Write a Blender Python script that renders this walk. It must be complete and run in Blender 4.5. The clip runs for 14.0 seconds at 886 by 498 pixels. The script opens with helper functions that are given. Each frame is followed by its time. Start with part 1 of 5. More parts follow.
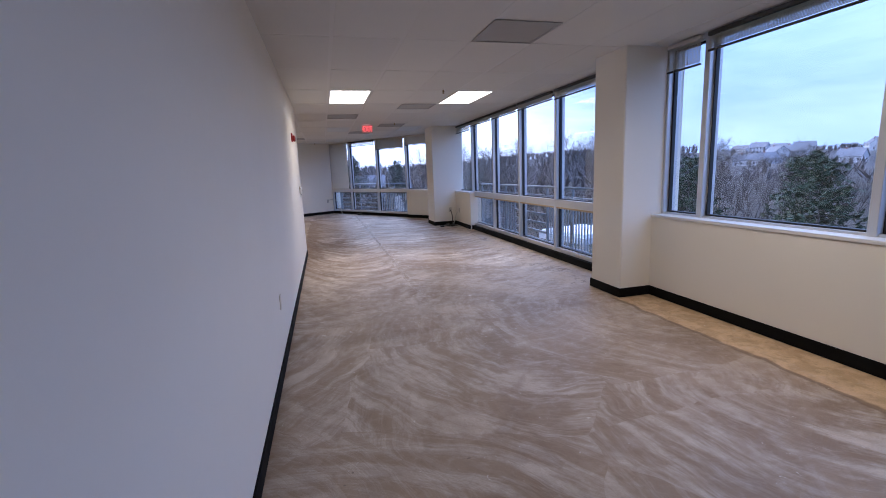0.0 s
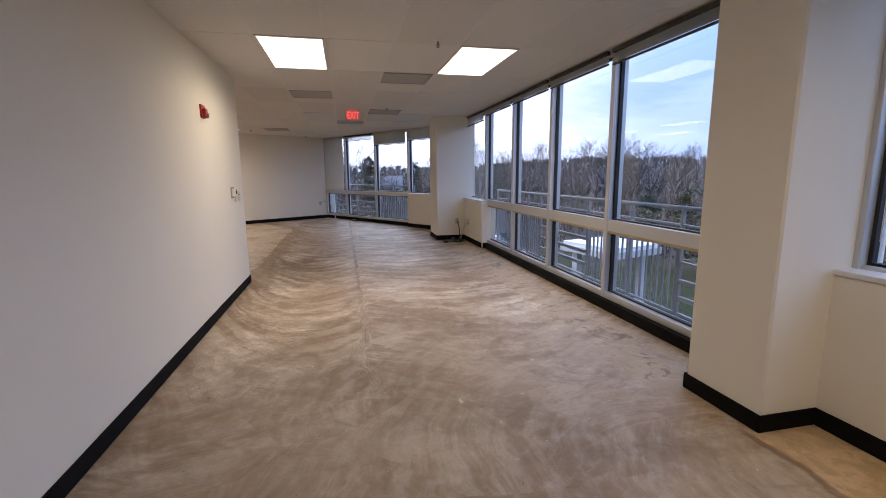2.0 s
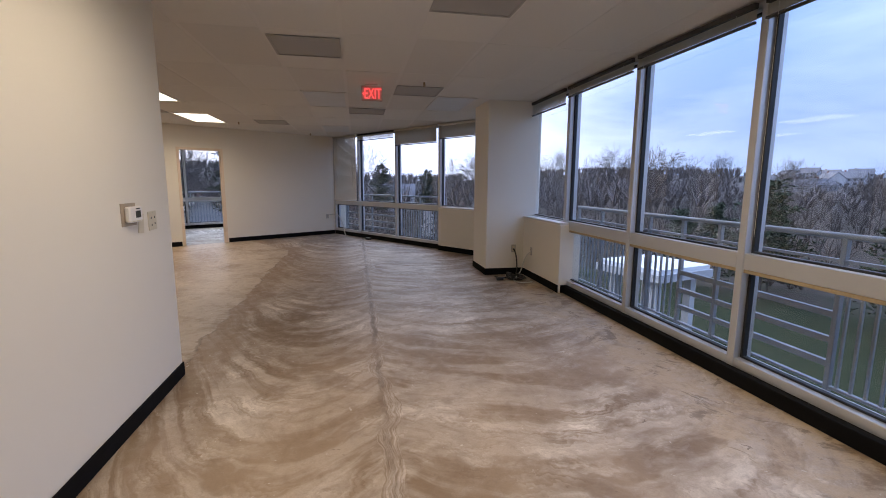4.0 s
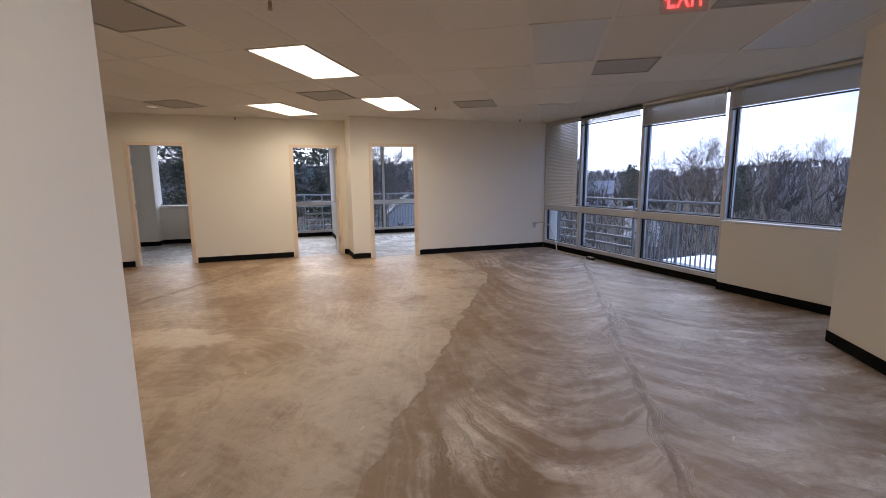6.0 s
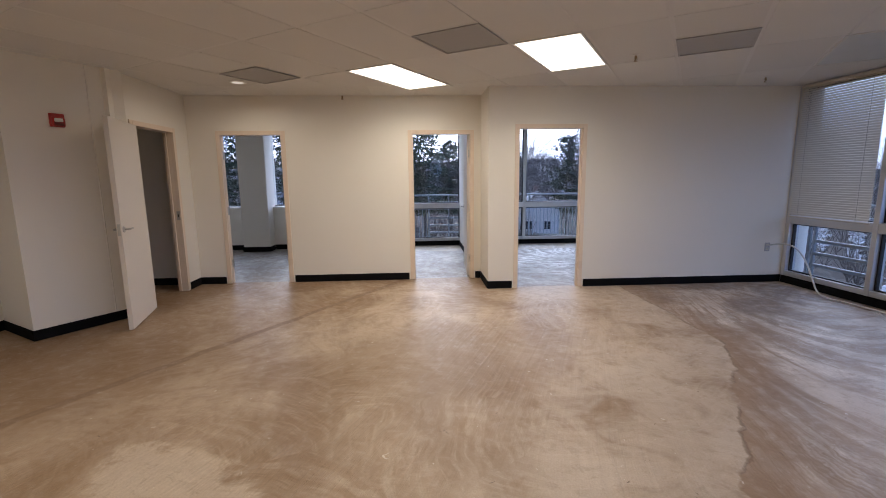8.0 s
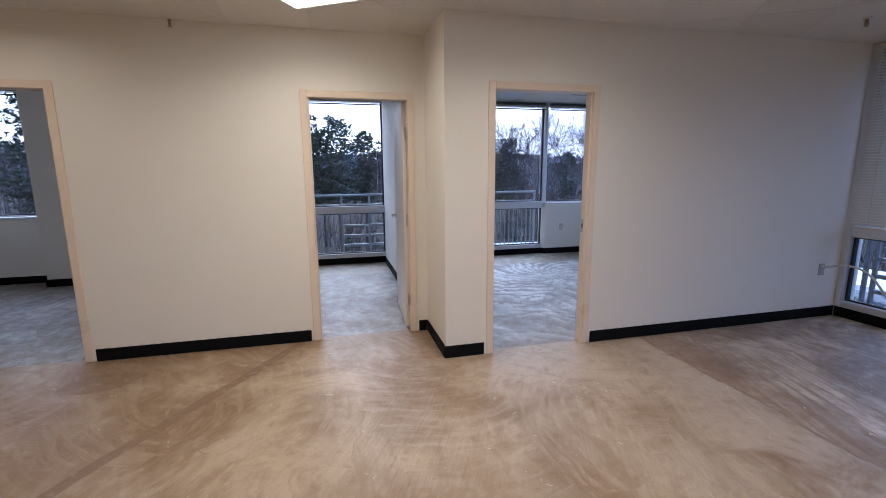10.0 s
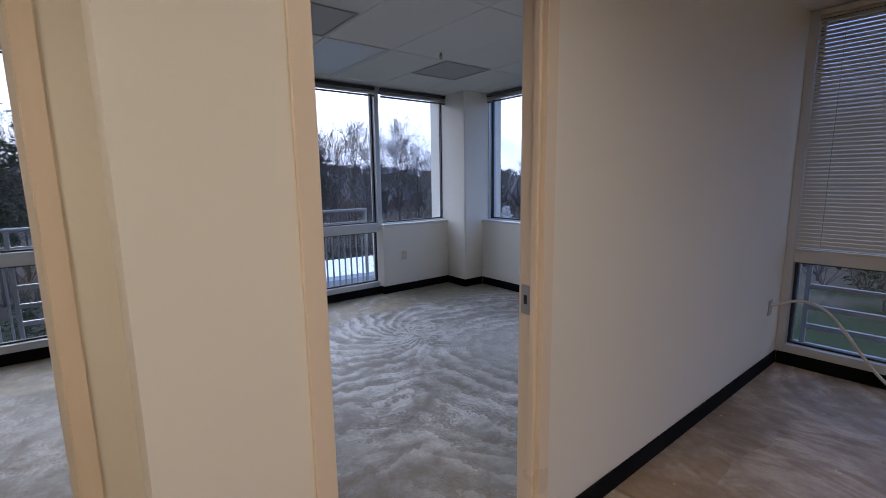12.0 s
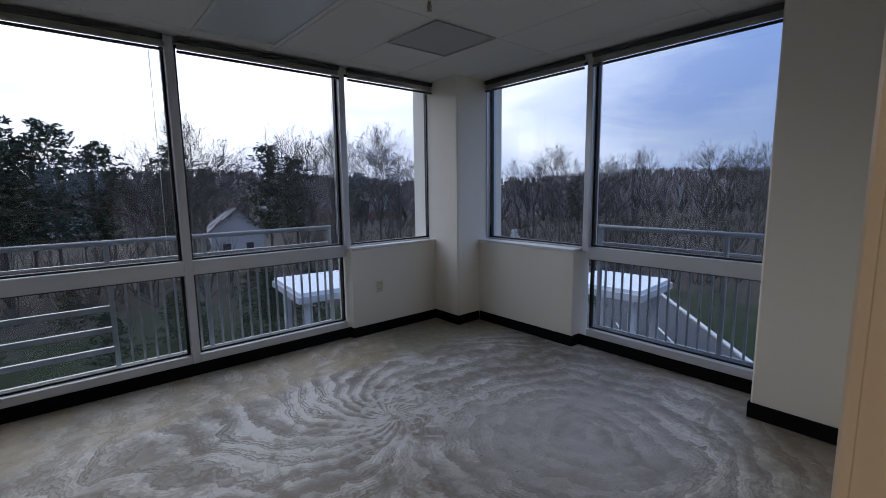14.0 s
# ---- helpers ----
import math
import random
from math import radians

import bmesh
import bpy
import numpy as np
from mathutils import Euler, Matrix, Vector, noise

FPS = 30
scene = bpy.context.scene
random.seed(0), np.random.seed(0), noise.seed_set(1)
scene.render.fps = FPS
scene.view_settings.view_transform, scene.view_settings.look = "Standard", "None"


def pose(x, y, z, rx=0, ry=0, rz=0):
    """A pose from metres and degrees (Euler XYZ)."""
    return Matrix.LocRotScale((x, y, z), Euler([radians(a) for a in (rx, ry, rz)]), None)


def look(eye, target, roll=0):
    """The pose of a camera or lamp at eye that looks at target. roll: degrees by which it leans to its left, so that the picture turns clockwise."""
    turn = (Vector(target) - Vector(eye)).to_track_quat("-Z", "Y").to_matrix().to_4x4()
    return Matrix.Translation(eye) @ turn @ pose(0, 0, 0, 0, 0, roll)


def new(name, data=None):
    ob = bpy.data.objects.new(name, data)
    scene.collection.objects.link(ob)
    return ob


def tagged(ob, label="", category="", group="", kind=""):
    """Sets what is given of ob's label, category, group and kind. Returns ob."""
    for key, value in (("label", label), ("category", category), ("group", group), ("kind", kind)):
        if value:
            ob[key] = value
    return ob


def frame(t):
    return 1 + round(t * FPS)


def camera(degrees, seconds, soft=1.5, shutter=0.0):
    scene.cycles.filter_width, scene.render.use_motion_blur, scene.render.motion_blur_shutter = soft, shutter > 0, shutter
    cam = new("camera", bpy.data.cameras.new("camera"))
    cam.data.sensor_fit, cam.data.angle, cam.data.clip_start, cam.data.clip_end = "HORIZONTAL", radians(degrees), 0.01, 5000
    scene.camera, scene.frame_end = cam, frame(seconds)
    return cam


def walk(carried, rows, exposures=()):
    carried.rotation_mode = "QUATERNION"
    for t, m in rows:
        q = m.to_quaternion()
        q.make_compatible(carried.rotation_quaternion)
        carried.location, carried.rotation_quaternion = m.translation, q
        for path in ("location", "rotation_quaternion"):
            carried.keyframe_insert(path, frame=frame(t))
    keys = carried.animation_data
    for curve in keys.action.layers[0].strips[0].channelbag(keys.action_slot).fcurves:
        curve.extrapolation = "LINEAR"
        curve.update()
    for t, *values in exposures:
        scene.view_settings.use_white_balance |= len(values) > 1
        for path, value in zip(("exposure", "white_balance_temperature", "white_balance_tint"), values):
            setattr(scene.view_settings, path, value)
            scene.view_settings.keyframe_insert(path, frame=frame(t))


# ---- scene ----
cam = camera(90.0, 14.0, soft=0.95)
S = 0.94  # plan units to metres: ceiling tiles are 2 x 4 feet
PATH = [
    (0, (-0.02, 0.341, 1.528), (0.474, 2.247, 1.182), -2.3),
    (0.5, (0.361, 0.775, 1.493), (1.142, 2.58, 1.129), -0.3),
    (1, (0.587, 1.326, 1.512), (1.254, 3.178, 1.161), -0.2),
    (1.5, (0.78, 1.988, 1.498), (1.412, 3.855, 1.159), 0.4),
    (2, (0.91, 2.733, 1.492), (1.334, 4.659, 1.159), -0.5),
    (2.2, (0.921, 3.056, 1.523), (1.352, 4.975, 1.16), -0.5),
    (4.3, (0.899, 6.18, 1.481), (1.27, 8.124, 1.198), 0.2),
    (4.5, (0.949, 6.471, 1.477), (1.302, 8.42, 1.199), -0.1),
    (5, (0.871, 7.207, 1.481), (0.931, 9.186, 1.194), -0.3),
    (5.5, (0.62, 7.95, 1.472), (0.51, 9.928, 1.193), 0.8),
    (6, (0.34, 8.655, 1.53), (-0.11, 10.578, 1.225), -0.5),
    (6.5, (0.073, 9.429, 1.551), (-0.593, 11.29, 1.247), -0.4),
    (7, (-0.216, 10.064, 1.555), (-1.08, 11.841, 1.247), -0.3),
    (7.2, (-0.356, 10.257, 1.556), (-1.311, 11.988, 1.249), -0.3),
    (9.5, (-1.942, 12.752, 1.579), (-2.912, 14.47, 1.248), -0.8),
    (10, (-2.254, 13.346, 1.58), (-2.88, 15.213, 1.228), -0.4),
    (10.2, (-2.343, 13.619, 1.588), (-2.867, 15.513, 1.22), -0.9),
    (10.5, (-2.463, 13.967, 1.588), (-2.883, 15.89, 1.23), -0.5),
    (11, (-2.708, 14.591, 1.6), (-2.749, 16.56, 1.252), 0.2),
    (11.5, (-2.78, 15.206, 1.567), (-2.636, 17.174, 1.24), -0.2),
    (12, (-2.81, 15.794, 1.562), (-2.627, 17.761, 1.25), -0.8),
    (12.5, (-2.782, 16.338, 1.561), (-2.461, 18.289, 1.254), -0.5),
    (13, (-2.726, 16.752, 1.57), (-2.474, 18.713, 1.272), -0.7),
    (13.5, (-2.741, 17.102, 1.543), (-2.511, 19.069, 1.262), -0.9),
    (14, (-2.733, 17.198, 1.554), (-2.467, 19.162, 1.284), -0.7),
]
# seconds, stops, kelvin, tint: the camera's own brightness and white balance
EXPOSURES = [(0.0, 0.36, 5550, 14), (0.6, 0.14, 6500, 10), (1.5, 0.22, 6750, 10), (2.2, 0.25, 6700, 10), (4.5, -0.02, 6650, 10), (5.0, 0.22, 6500, 10), (5.5, 0.28, 6450, 10), (6.5, 0.28, 6550, 10), (7.2, 0.34, 6350, 10), (9.5, 0.27, 5480, 11), (10.5, 0.15, 5750, 11), (11.0, 0.1, 5950, 11), (12.0, -0.25, 6150, 10), (12.5, -0.08, 6200, 9), (13.0, 0.0, 6100, 5), (13.5, -0.57, 6250, 5), (14.0, -0.78, 6750, 7)]
walk(cam, [(t, look(S * Vector(eye), S * Vector(target), roll)) for t, eye, target, roll in PATH], EXPOSURES)

# ---- world and sun: an overcast evening, brightest where the sun has gone down ----
THETA = radians(32.7)  # the office wing is turned by this against the corridor
CT, ST = math.cos(THETA), math.sin(THETA)
GLOW = Vector((-0.62, 0.78, 0.06)).normalized()
world = bpy.data.worlds.new("evening_sky")
scene.world = world
world.use_nodes = True
wn, wl = world.node_tree.nodes, world.node_tree.links
wn.clear()


def wnode(kind, **kw):
    n = wn.new(kind)
    for k, v in kw.items():
        if k in n.inputs:
            n.inputs[k].default_value = v
    return n


sky = wnode("ShaderNodeTexSky")
sky.sky_type, sky.sun_disc = "NISHITA", False
sky.sun_elevation, sky.sun_rotation = radians(6), math.atan2(GLOW.x, GLOW.y)
sky.air_density, sky.dust_density, sky.ozone_density = 1.0, 0.6, 2.0
tc = wnode("ShaderNodeTexCoord")
stretch = wnode("ShaderNodeMapping", Scale=(1.0, 1.0, 3.2))
wl.new(tc.outputs["Generated"], stretch.inputs["Vector"])
puff = wnode("ShaderNodeTexNoise", Scale=2.3, Detail=7.0, Roughness=0.55, Distortion=0.35)
wl.new(stretch.outputs[0], puff.inputs["Vector"])
cover = wn.new("ShaderNodeMapRange")
cover.inputs["From Min"].default_value, cover.inputs["From Max"].default_value = 0.33, 0.60
wl.new(puff.outputs["Fac"], cover.inputs["Value"])
toward = wn.new("ShaderNodeVectorMath")
toward.operation = "DOT_PRODUCT"
toward.inputs[1].default_value = GLOW
wl.new(tc.outputs["Generated"], toward.inputs[0])
glow = wn.new("ShaderNodeMapRange")
glow.interpolation_type = "SMOOTHSTEP"
glow.inputs["From Min"].default_value, glow.inputs["From Max"].default_value = 0.1, 1.0
wl.new(toward.outputs["Value"], glow.inputs["Value"])
cloud = wn.new("ShaderNodeMix")
cloud.data_type = "RGBA"
cloud.inputs[6].default_value, cloud.inputs[7].default_value = (4.6, 6.0, 9.8, 1), (19.0, 19.6, 22.5, 1)
wl.new(glow.outputs[0], cloud.inputs[0])
blue = wn.new("ShaderNodeMix")
blue.data_type = "RGBA"
blue.inputs[6].default_value, blue.inputs[7].default_value = (2.8, 4.3, 9.2, 1), (9.5, 11.0, 17.5, 1)
wl.new(glow.outputs[0], blue.inputs[0])
veil = wn.new("ShaderNodeMix")
veil.data_type = "RGBA"
veil.inputs[0].default_value = 0.85
wl.new(sky.outputs[0], veil.inputs[6])
wl.new(blue.outputs[2], veil.inputs[7])
heaven = wn.new("ShaderNodeMix")
heaven.data_type = "RGBA"
wl.new(cover.outputs[0], heaven.inputs[0])
wl.new(veil.outputs[2], heaven.inputs[6])
wl.new(cloud.outputs[2], heaven.inputs[7])
back = wnode("ShaderNodeBackground", Strength=0.15)
# an overcast sky is brighter overhead than at the horizon
up = wn.new("ShaderNodeSeparateXYZ")
wl.new(tc.outputs["Generated"], up.inputs[0])
high = wn.new("ShaderNodeMapRange")
high.inputs["From Min"].default_value, high.inputs["From Max"].default_value = 0.1, 1.0
high.inputs["To Min"].default_value, high.inputs["To Max"].default_value = 1.0, 2.3
wl.new(up.outputs[2], high.inputs["Value"])
dome = wn.new("ShaderNodeVectorMath")
dome.operation = "SCALE"
wl.new(heaven.outputs[2], dome.inputs[0])
wl.new(high.outputs[0], dome.inputs["Scale"])
wl.new(dome.outputs[0], back.inputs["Color"])
wout = wn.new("ShaderNodeOutputWorld")
wl.new(back.outputs[0], wout.inputs["Surface"])

sun = new("sun", bpy.data.lights.new("sun", "SUN"))
sun.data.energy, sun.data.angle, sun.data.color = 0.5, radians(25), (1.0, 0.93, 0.86)
sun.matrix_world = look((0, 0, 60), Vector((0, 0, 60)) - Vector((GLOW.x, GLOW.y, 0.35)))

LAMP = 2.8  # ceiling troffers that are switched on


# ---- materials ----
class Nodes:
    """A material's node tree, built by short calls."""

    def __init__(self, name):
        self.mat = bpy.data.materials.new(name)
        self.mat.use_nodes = True
        self.t = self.mat.node_tree
        self.bsdf = self.t.nodes["Principled BSDF"]
        self.out = self.t.nodes["Material Output"]
        self.co = self.t.nodes.new("ShaderNodeTexCoord").outputs["Object"]

    def put(self, socket, value):
        if isinstance(value, bpy.types.NodeSocket):
            self.t.links.new(value, socket)
        else:
            socket.default_value = value

    def noise(self, scale, detail=4.0, rough=0.5, distort=0.0, co=None):
        n = self.t.nodes.new("ShaderNodeTexNoise")
        self.put(n.inputs["Vector"], self.co if co is None else co)
        for k, v in (("Scale", scale), ("Detail", detail), ("Roughness", rough), ("Distortion", distort)):
            n.inputs[k].default_value = v
        return n.outputs["Fac"]

    def math(self, op, a, b=0.0, c=0.0):
        n = self.t.nodes.new("ShaderNodeMath")
        n.operation = op
        for i, v in enumerate((a, b, c)):
            self.put(n.inputs[i], v)
        return n.outputs[0]

    def span(self, v, a, b, lo=0.0, hi=1.0):
        n = self.t.nodes.new("ShaderNodeMapRange")
        n.interpolation_type = "SMOOTHSTEP"
        for k, x in zip(("Value", "From Min", "From Max", "To Min", "To Max"), (v, a, b, lo, hi)):
            self.put(n.inputs[k], x)
        return n.outputs[0]

    def mix(self, fac, a, b):
        n = self.t.nodes.new("ShaderNodeMix")
        n.data_type = "RGBA"
        for i, v in ((0, fac), (6, a), (7, b)):
            self.put(n.inputs[i], (*v, 1) if isinstance(v, tuple) and len(v) == 3 else v)
        return n.outputs[2]

    def xyz(self, co=None):
        n = self.t.nodes.new("ShaderNodeSeparateXYZ")
        self.put(n.inputs[0], self.co if co is None else co)
        return n.outputs

    def join(self, x, y, z):
        n = self.t.nodes.new("ShaderNodeCombineXYZ")
        for i, v in enumerate((x, y, z)):
            self.put(n.inputs[i], v)
        return n.outputs[0]

    def bump(self, height, strength, distance=0.01):
        n = self.t.nodes.new("ShaderNodeBump")
        n.inputs["Strength"].default_value, n.inputs["Distance"].default_value = strength, distance
        self.put(n.inputs["Height"], height)
        self.put(self.bsdf.inputs["Normal"], n.outputs[0])

    def done(self, color, rough=0.5, metal=0.0, spec=0.5):
        self.put(self.bsdf.inputs["Base Color"], (*color, 1) if isinstance(color, tuple) and len(color) == 3 else color)
        self.put(self.bsdf.inputs["Roughness"], rough)
        self.put(self.bsdf.inputs["Metallic"], metal)
        self.put(self.bsdf.inputs["Specular IOR Level"], spec)
        return self.mat


def plain(name, color, rough=0.5, metal=0.0, spec=0.5, vary=0.12, scale=6.0, grain=0.08, distance=0.003):
    """A surface of one colour with blotches, fine grain and a little relief."""
    n = Nodes(name)
    big, fine = n.noise(scale, 3), n.noise(scale * 22, 3)
    tone = n.math("ADD", n.math("MULTIPLY", big, 0.7), n.math("MULTIPLY", fine, 0.3))
    lo, hi = tuple(c * (1 - vary) for c in color), tuple(min(1.0, c * (1 + vary)) for c in color)
    n.bump(fine, grain, distance)
    return n.done(n.mix(tone, lo, hi), n.span(big, 0.2, 0.8, max(0.02, rough - 0.08), min(1, rough + 0.08)), metal, spec)


def wall_paint(name, color):
    """Rolled eggshell paint: orange-peel relief, faint scuffs."""
    n = Nodes(name)
    peel, cloudy, scuff = n.noise(170, 2), n.noise(0.9, 3), n.noise(5.5, 6, 0.65, 1.2)
    n.bump(peel, 0.1, 0.0015)
    base = n.mix(cloudy, tuple(c * 0.965 for c in color), tuple(min(1, c * 1.03) for c in color))
    marked = n.mix(n.span(scuff, 0.66, 0.8, 0.0, 0.12), base, tuple(c * 0.72 for c in color))
    return n.done(marked, n.span(scuff, 0.3, 0.8, 0.62, 0.5), 0, 0.35)


def floor_material(name):
    """Bare concrete with arcs of old trowelled carpet glue; plan zones differ in wear."""
    n = Nodes(name)
    scale = n.t.nodes.new("ShaderNodeVectorMath")
    scale.operation = "SCALE"
    scale.inputs["Scale"].default_value = 1 / S
    n.put(scale.inputs[0], n.co)
    co = scale.outputs[0]
    p = n.xyz(co)
    x, y = p[0], p[1]
    u = n.math("ADD", n.math("MULTIPLY", x, CT), n.math("MULTIPLY", y, ST))
    v = n.math("SUBTRACT", n.math("MULTIPLY", y, CT), n.math("MULTIPLY", x, ST))

    def arcs(size, pitch, shift, seed):
        """Strokes of a notched trowel, each patch swung round its own centre."""
        w = n.t.nodes.new("ShaderNodeTexNoise")
        n.put(w.inputs["Vector"], co)
        w.inputs["Scale"].default_value, w.inputs["Detail"].default_value = 1.1, 3.0
        mv = n.t.nodes.new("ShaderNodeVectorMath")
        mv.operation = "MULTIPLY_ADD"
        n.put(mv.inputs[0], w.outputs["Color"])
        mv.inputs[1].default_value, mv.inputs[2].default_value = (0.4, 0.4, 0.0), (shift, shift * 0.6, 0.0)
        av = n.t.nodes.new("ShaderNodeVectorMath")
        av.operation = "ADD"
        n.put(av.inputs[0], co)
        n.put(av.inputs[1], mv.outputs[0])
        vor = n.t.nodes.new("ShaderNodeTexVoronoi")
        vor.voronoi_dimensions = "2D"
        vor.inputs["Scale"].default_value = 1 / size
        n.put(vor.inputs["Vector"], av.outputs[0])
        dv = n.t.nodes.new("ShaderNodeVectorMath")
        dv.operation = "SUBTRACT"
        n.put(dv.inputs[0], av.outputs[0])
        n.put(dv.inputs[1], vor.outputs["Position"])
        q = n.xyz(dv.outputs[0])
        off = n.xyz(vor.outputs["Color"])
        swing, arm = n.math("MULTIPLY", off[0], 6.283), n.math("MULTIPLY_ADD", off[1], 0.9, 0.62 * size)
        px, py = n.math("ADD", q[0], n.math("MULTIPLY", n.math("COSINE", swing), arm)), n.math("ADD", q[1], n.math("MULTIPLY", n.math("SINE", swing), arm))
        r = n.math("SQRT", n.math("ADD", n.math("MULTIPLY", px, px), n.math("MULTIPLY", py, py)))
        ang = n.math("ARCTAN2", py, px)
        streak = n.noise(1.0, 6.0, 0.66, 0.15, n.join(n.math("MULTIPLY", r, pitch), n.math("MULTIPLY", ang, 1.6), n.math("MULTIPLY_ADD", off[2], 40.0, seed)))
        return streak

    def strokes(phase, seed):
        """Trowel strokes over a running phase: one bright crest per turn that fades off, combed by the notches."""
        phase = n.math("ADD", phase, n.math("MULTIPLY", n.noise(15, 4, 0.6, 0.6, seed), 0.4))
        wav = n.math("FRACT", phase)
        crest = n.math("MULTIPLY", n.span(wav, 0.0, 0.16), n.span(wav, 0.2, 0.85, 1.0, 0.0))
        comb = n.span(n.math("FRACT", n.math("MULTIPLY", phase, 5.0)), 0.15, 0.75)
        return n.math("MULTIPLY", n.math("ADD", n.math("MULTIPLY", crest, 0.62), n.math("MULTIPLY", comb, n.span(n.noise(2.3, 4, 0.6, 0.3, seed), 0.38, 0.6, 0.1, 0.5))), n.span(n.noise(3.4, 5, 0.6, 0.8, seed), 0.34, 0.54, 0.25, 1.0))

    coarse, fine = arcs(1.7, 7.0, 0.0, 0.0), arcs(1.0, 17.0, 3.7, 9.0)
    where = n.span(n.noise(0.6, 3, 0.5, 0.4, co), 0.4, 0.6)
    swirl = n.math("ADD", n.math("MULTIPLY", n.span(coarse, 0.42, 0.62), n.math("SUBTRACT", 1.0, n.math("MULTIPLY", where, 0.45))), n.math("MULTIPLY", n.span(fine, 0.44, 0.62), n.math("MULTIPLY_ADD", where, 0.3, 0.1)))
    # two lanes of bowed strokes, laid by someone working back along the room
    sway = n.math("MULTIPLY", n.math("SUBTRACT", n.noise(0.9, 4, 0.55, 0.3, co), 0.5), 0.55)
    lane = n.span(n.math("ADD", x, sway), 1.0, 1.12)
    dx = n.math("SUBTRACT", x, n.math("MULTIPLY_ADD", lane, 1.75, 0.5))
    bow = n.math("MULTIPLY", n.math("MULTIPLY", dx, dx), n.math("MULTIPLY_ADD", lane, -0.95, 1.3))
    row = n.math("ADD", n.math("SUBTRACT", y, bow), sway)
    broad = n.noise(1.0, 5.0, 0.6, 0.25, n.join(n.math("MULTIPLY", row, 3.6), n.math("MULTIPLY", dx, 0.9), n.math("MULTIPLY", lane, 20.0)))
    ragged = n.math("ADD", n.math("MULTIPLY", row, 3.1), n.math("MULTIPLY", n.noise(1.5, 5, 0.62, 0.3, co), 2.2))
    swept = n.math("MULTIPLY", strokes(ragged, co), n.span(n.noise(1.1, 4, 0.6, 0.5, co), 0.40, 0.60))
    lanes = n.math("ADD", n.math("MULTIPLY", n.span(broad, 0.43, 0.57), 0.5), n.math("MULTIPLY", swept, 0.75))
    swirl = n.mix(n.math("MULTIPLY", n.span(n.math("ADD", y, sway), 3.6, 7.6), n.span(v, 14.6, 15.6, 1.0, 0.3)), swirl, lanes)
    patch, blot, grit = n.noise(0.55, 8, 0.6, 0.9, co), n.noise(2.6, 9, 0.66, 0.7, co), n.noise(90, 3, 0.6, 0, co)
    mottle = n.noise(11, 7, 0.68, 0.5, co)
    # glued zone by the windows
    brown = n.mix(n.span(patch, 0.36, 0.66), (0.25, 0.165, 0.095), (0.41, 0.30, 0.20))
    worn = n.math("MULTIPLY", n.span(n.noise(0.42, 5, 0.6, 0.5, co), 0.36, 0.66, 0.5, 1.0), n.span(y, 3.5, 8.0, 0.62, 1.0))
    glued = n.mix(n.math("MULTIPLY", n.math("MULTIPLY", swirl, worn), n.span(blot, 0.28, 0.6, 0.5, 1.0)), brown, (0.84, 0.75, 0.64))
    glued = n.mix(n.span(n.noise(1.3, 9, 0.68, 1.0, co), 0.52, 0.64, 0.0, 0.5), glued, (0.25, 0.165, 0.10))
    # bare zone in the middle of the room: broad soft sweeps of worn glue
    sweep = n.noise(1.0, 6.0, 0.6, 0.5, n.join(n.math("MULTIPLY", n.math("ADD", u, sway), 1.5), n.math("MULTIPLY", v, 0.65), 3.0))
    bare = n.mix(n.span(n.math("ADD", n.math("MULTIPLY", patch, 0.55), n.math("MULTIPLY", sweep, 0.45)), 0.40, 0.60), (0.27, 0.175, 0.098), (0.53, 0.42, 0.305))
    bare = n.mix(n.span(blot, 0.50, 0.66, 0, 0.5), bare, (0.28, 0.18, 0.10))
    bare = n.mix(n.span(coarse, 0.47, 0.64, 0.0, 0.45), bare, (0.30, 0.20, 0.12))
    bare = n.mix(n.math("MULTIPLY", n.span(fine, 0.46, 0.62), n.span(mottle, 0.36, 0.62, 0.0, 0.35)), bare, (0.68, 0.575, 0.45))
    # browner towards the closet, paler by the glue's edge
    bare = n.mix(n.span(n.math("ADD", u, n.math("MULTIPLY", sway, 2.0)), 4.8, 2.0, 0.0, 0.55), bare, (0.27, 0.165, 0.085))
    bare = n.mix(n.math("MULTIPLY", n.span(n.math("ADD", x, n.math("MULTIPLY", sway, 1.6)), -2.1, -1.2, 0.0, 0.55), n.span(blot, 0.3, 0.6)), bare, (0.66, 0.57, 0.46))
    wob = n.math("MULTIPLY", n.math("SUBTRACT", n.noise(2.0, 4, 0.6, 0, co), 0.5), 0.34)
    # the edge of the glue: straight along the corridor, then square to the rear wall
    edge = n.math("MAXIMUM", n.math("ADD", n.math("ADD", x, 0.55), wob), n.math("ADD", n.math("SUBTRACT", u, 8.09), n.math("MULTIPLY", wob, 0.5)))
    side = n.span(edge, -0.008, 0.008)
    early = n.span(y, 9.0, 9.6)
    side = n.math("MAXIMUM", side, n.math("SUBTRACT", 1.0, early))
    main = n.mix(side, bare, glued)
    lip = n.math("MULTIPLY", n.math("SUBTRACT", n.span(edge, -0.01, 0.01), n.span(n.math("ADD", edge, n.math("MULTIPLY", sway, 1.1)), 0.2, 0.42)), early)
    main = n.mix(n.math("MULTIPLY", lip, n.span(blot, 0.3, 0.65, 0.95, 0.55)), main, (0.29, 0.185, 0.105))
    main = n.mix(n.math("MULTIPLY", n.math("MULTIPLY", n.span(n.math("ABSOLUTE", edge), 0.006, 0.02, 0.6, 0.0), early), n.span(blot, 0.4, 0.55)), main, (0.15, 0.095, 0.055))
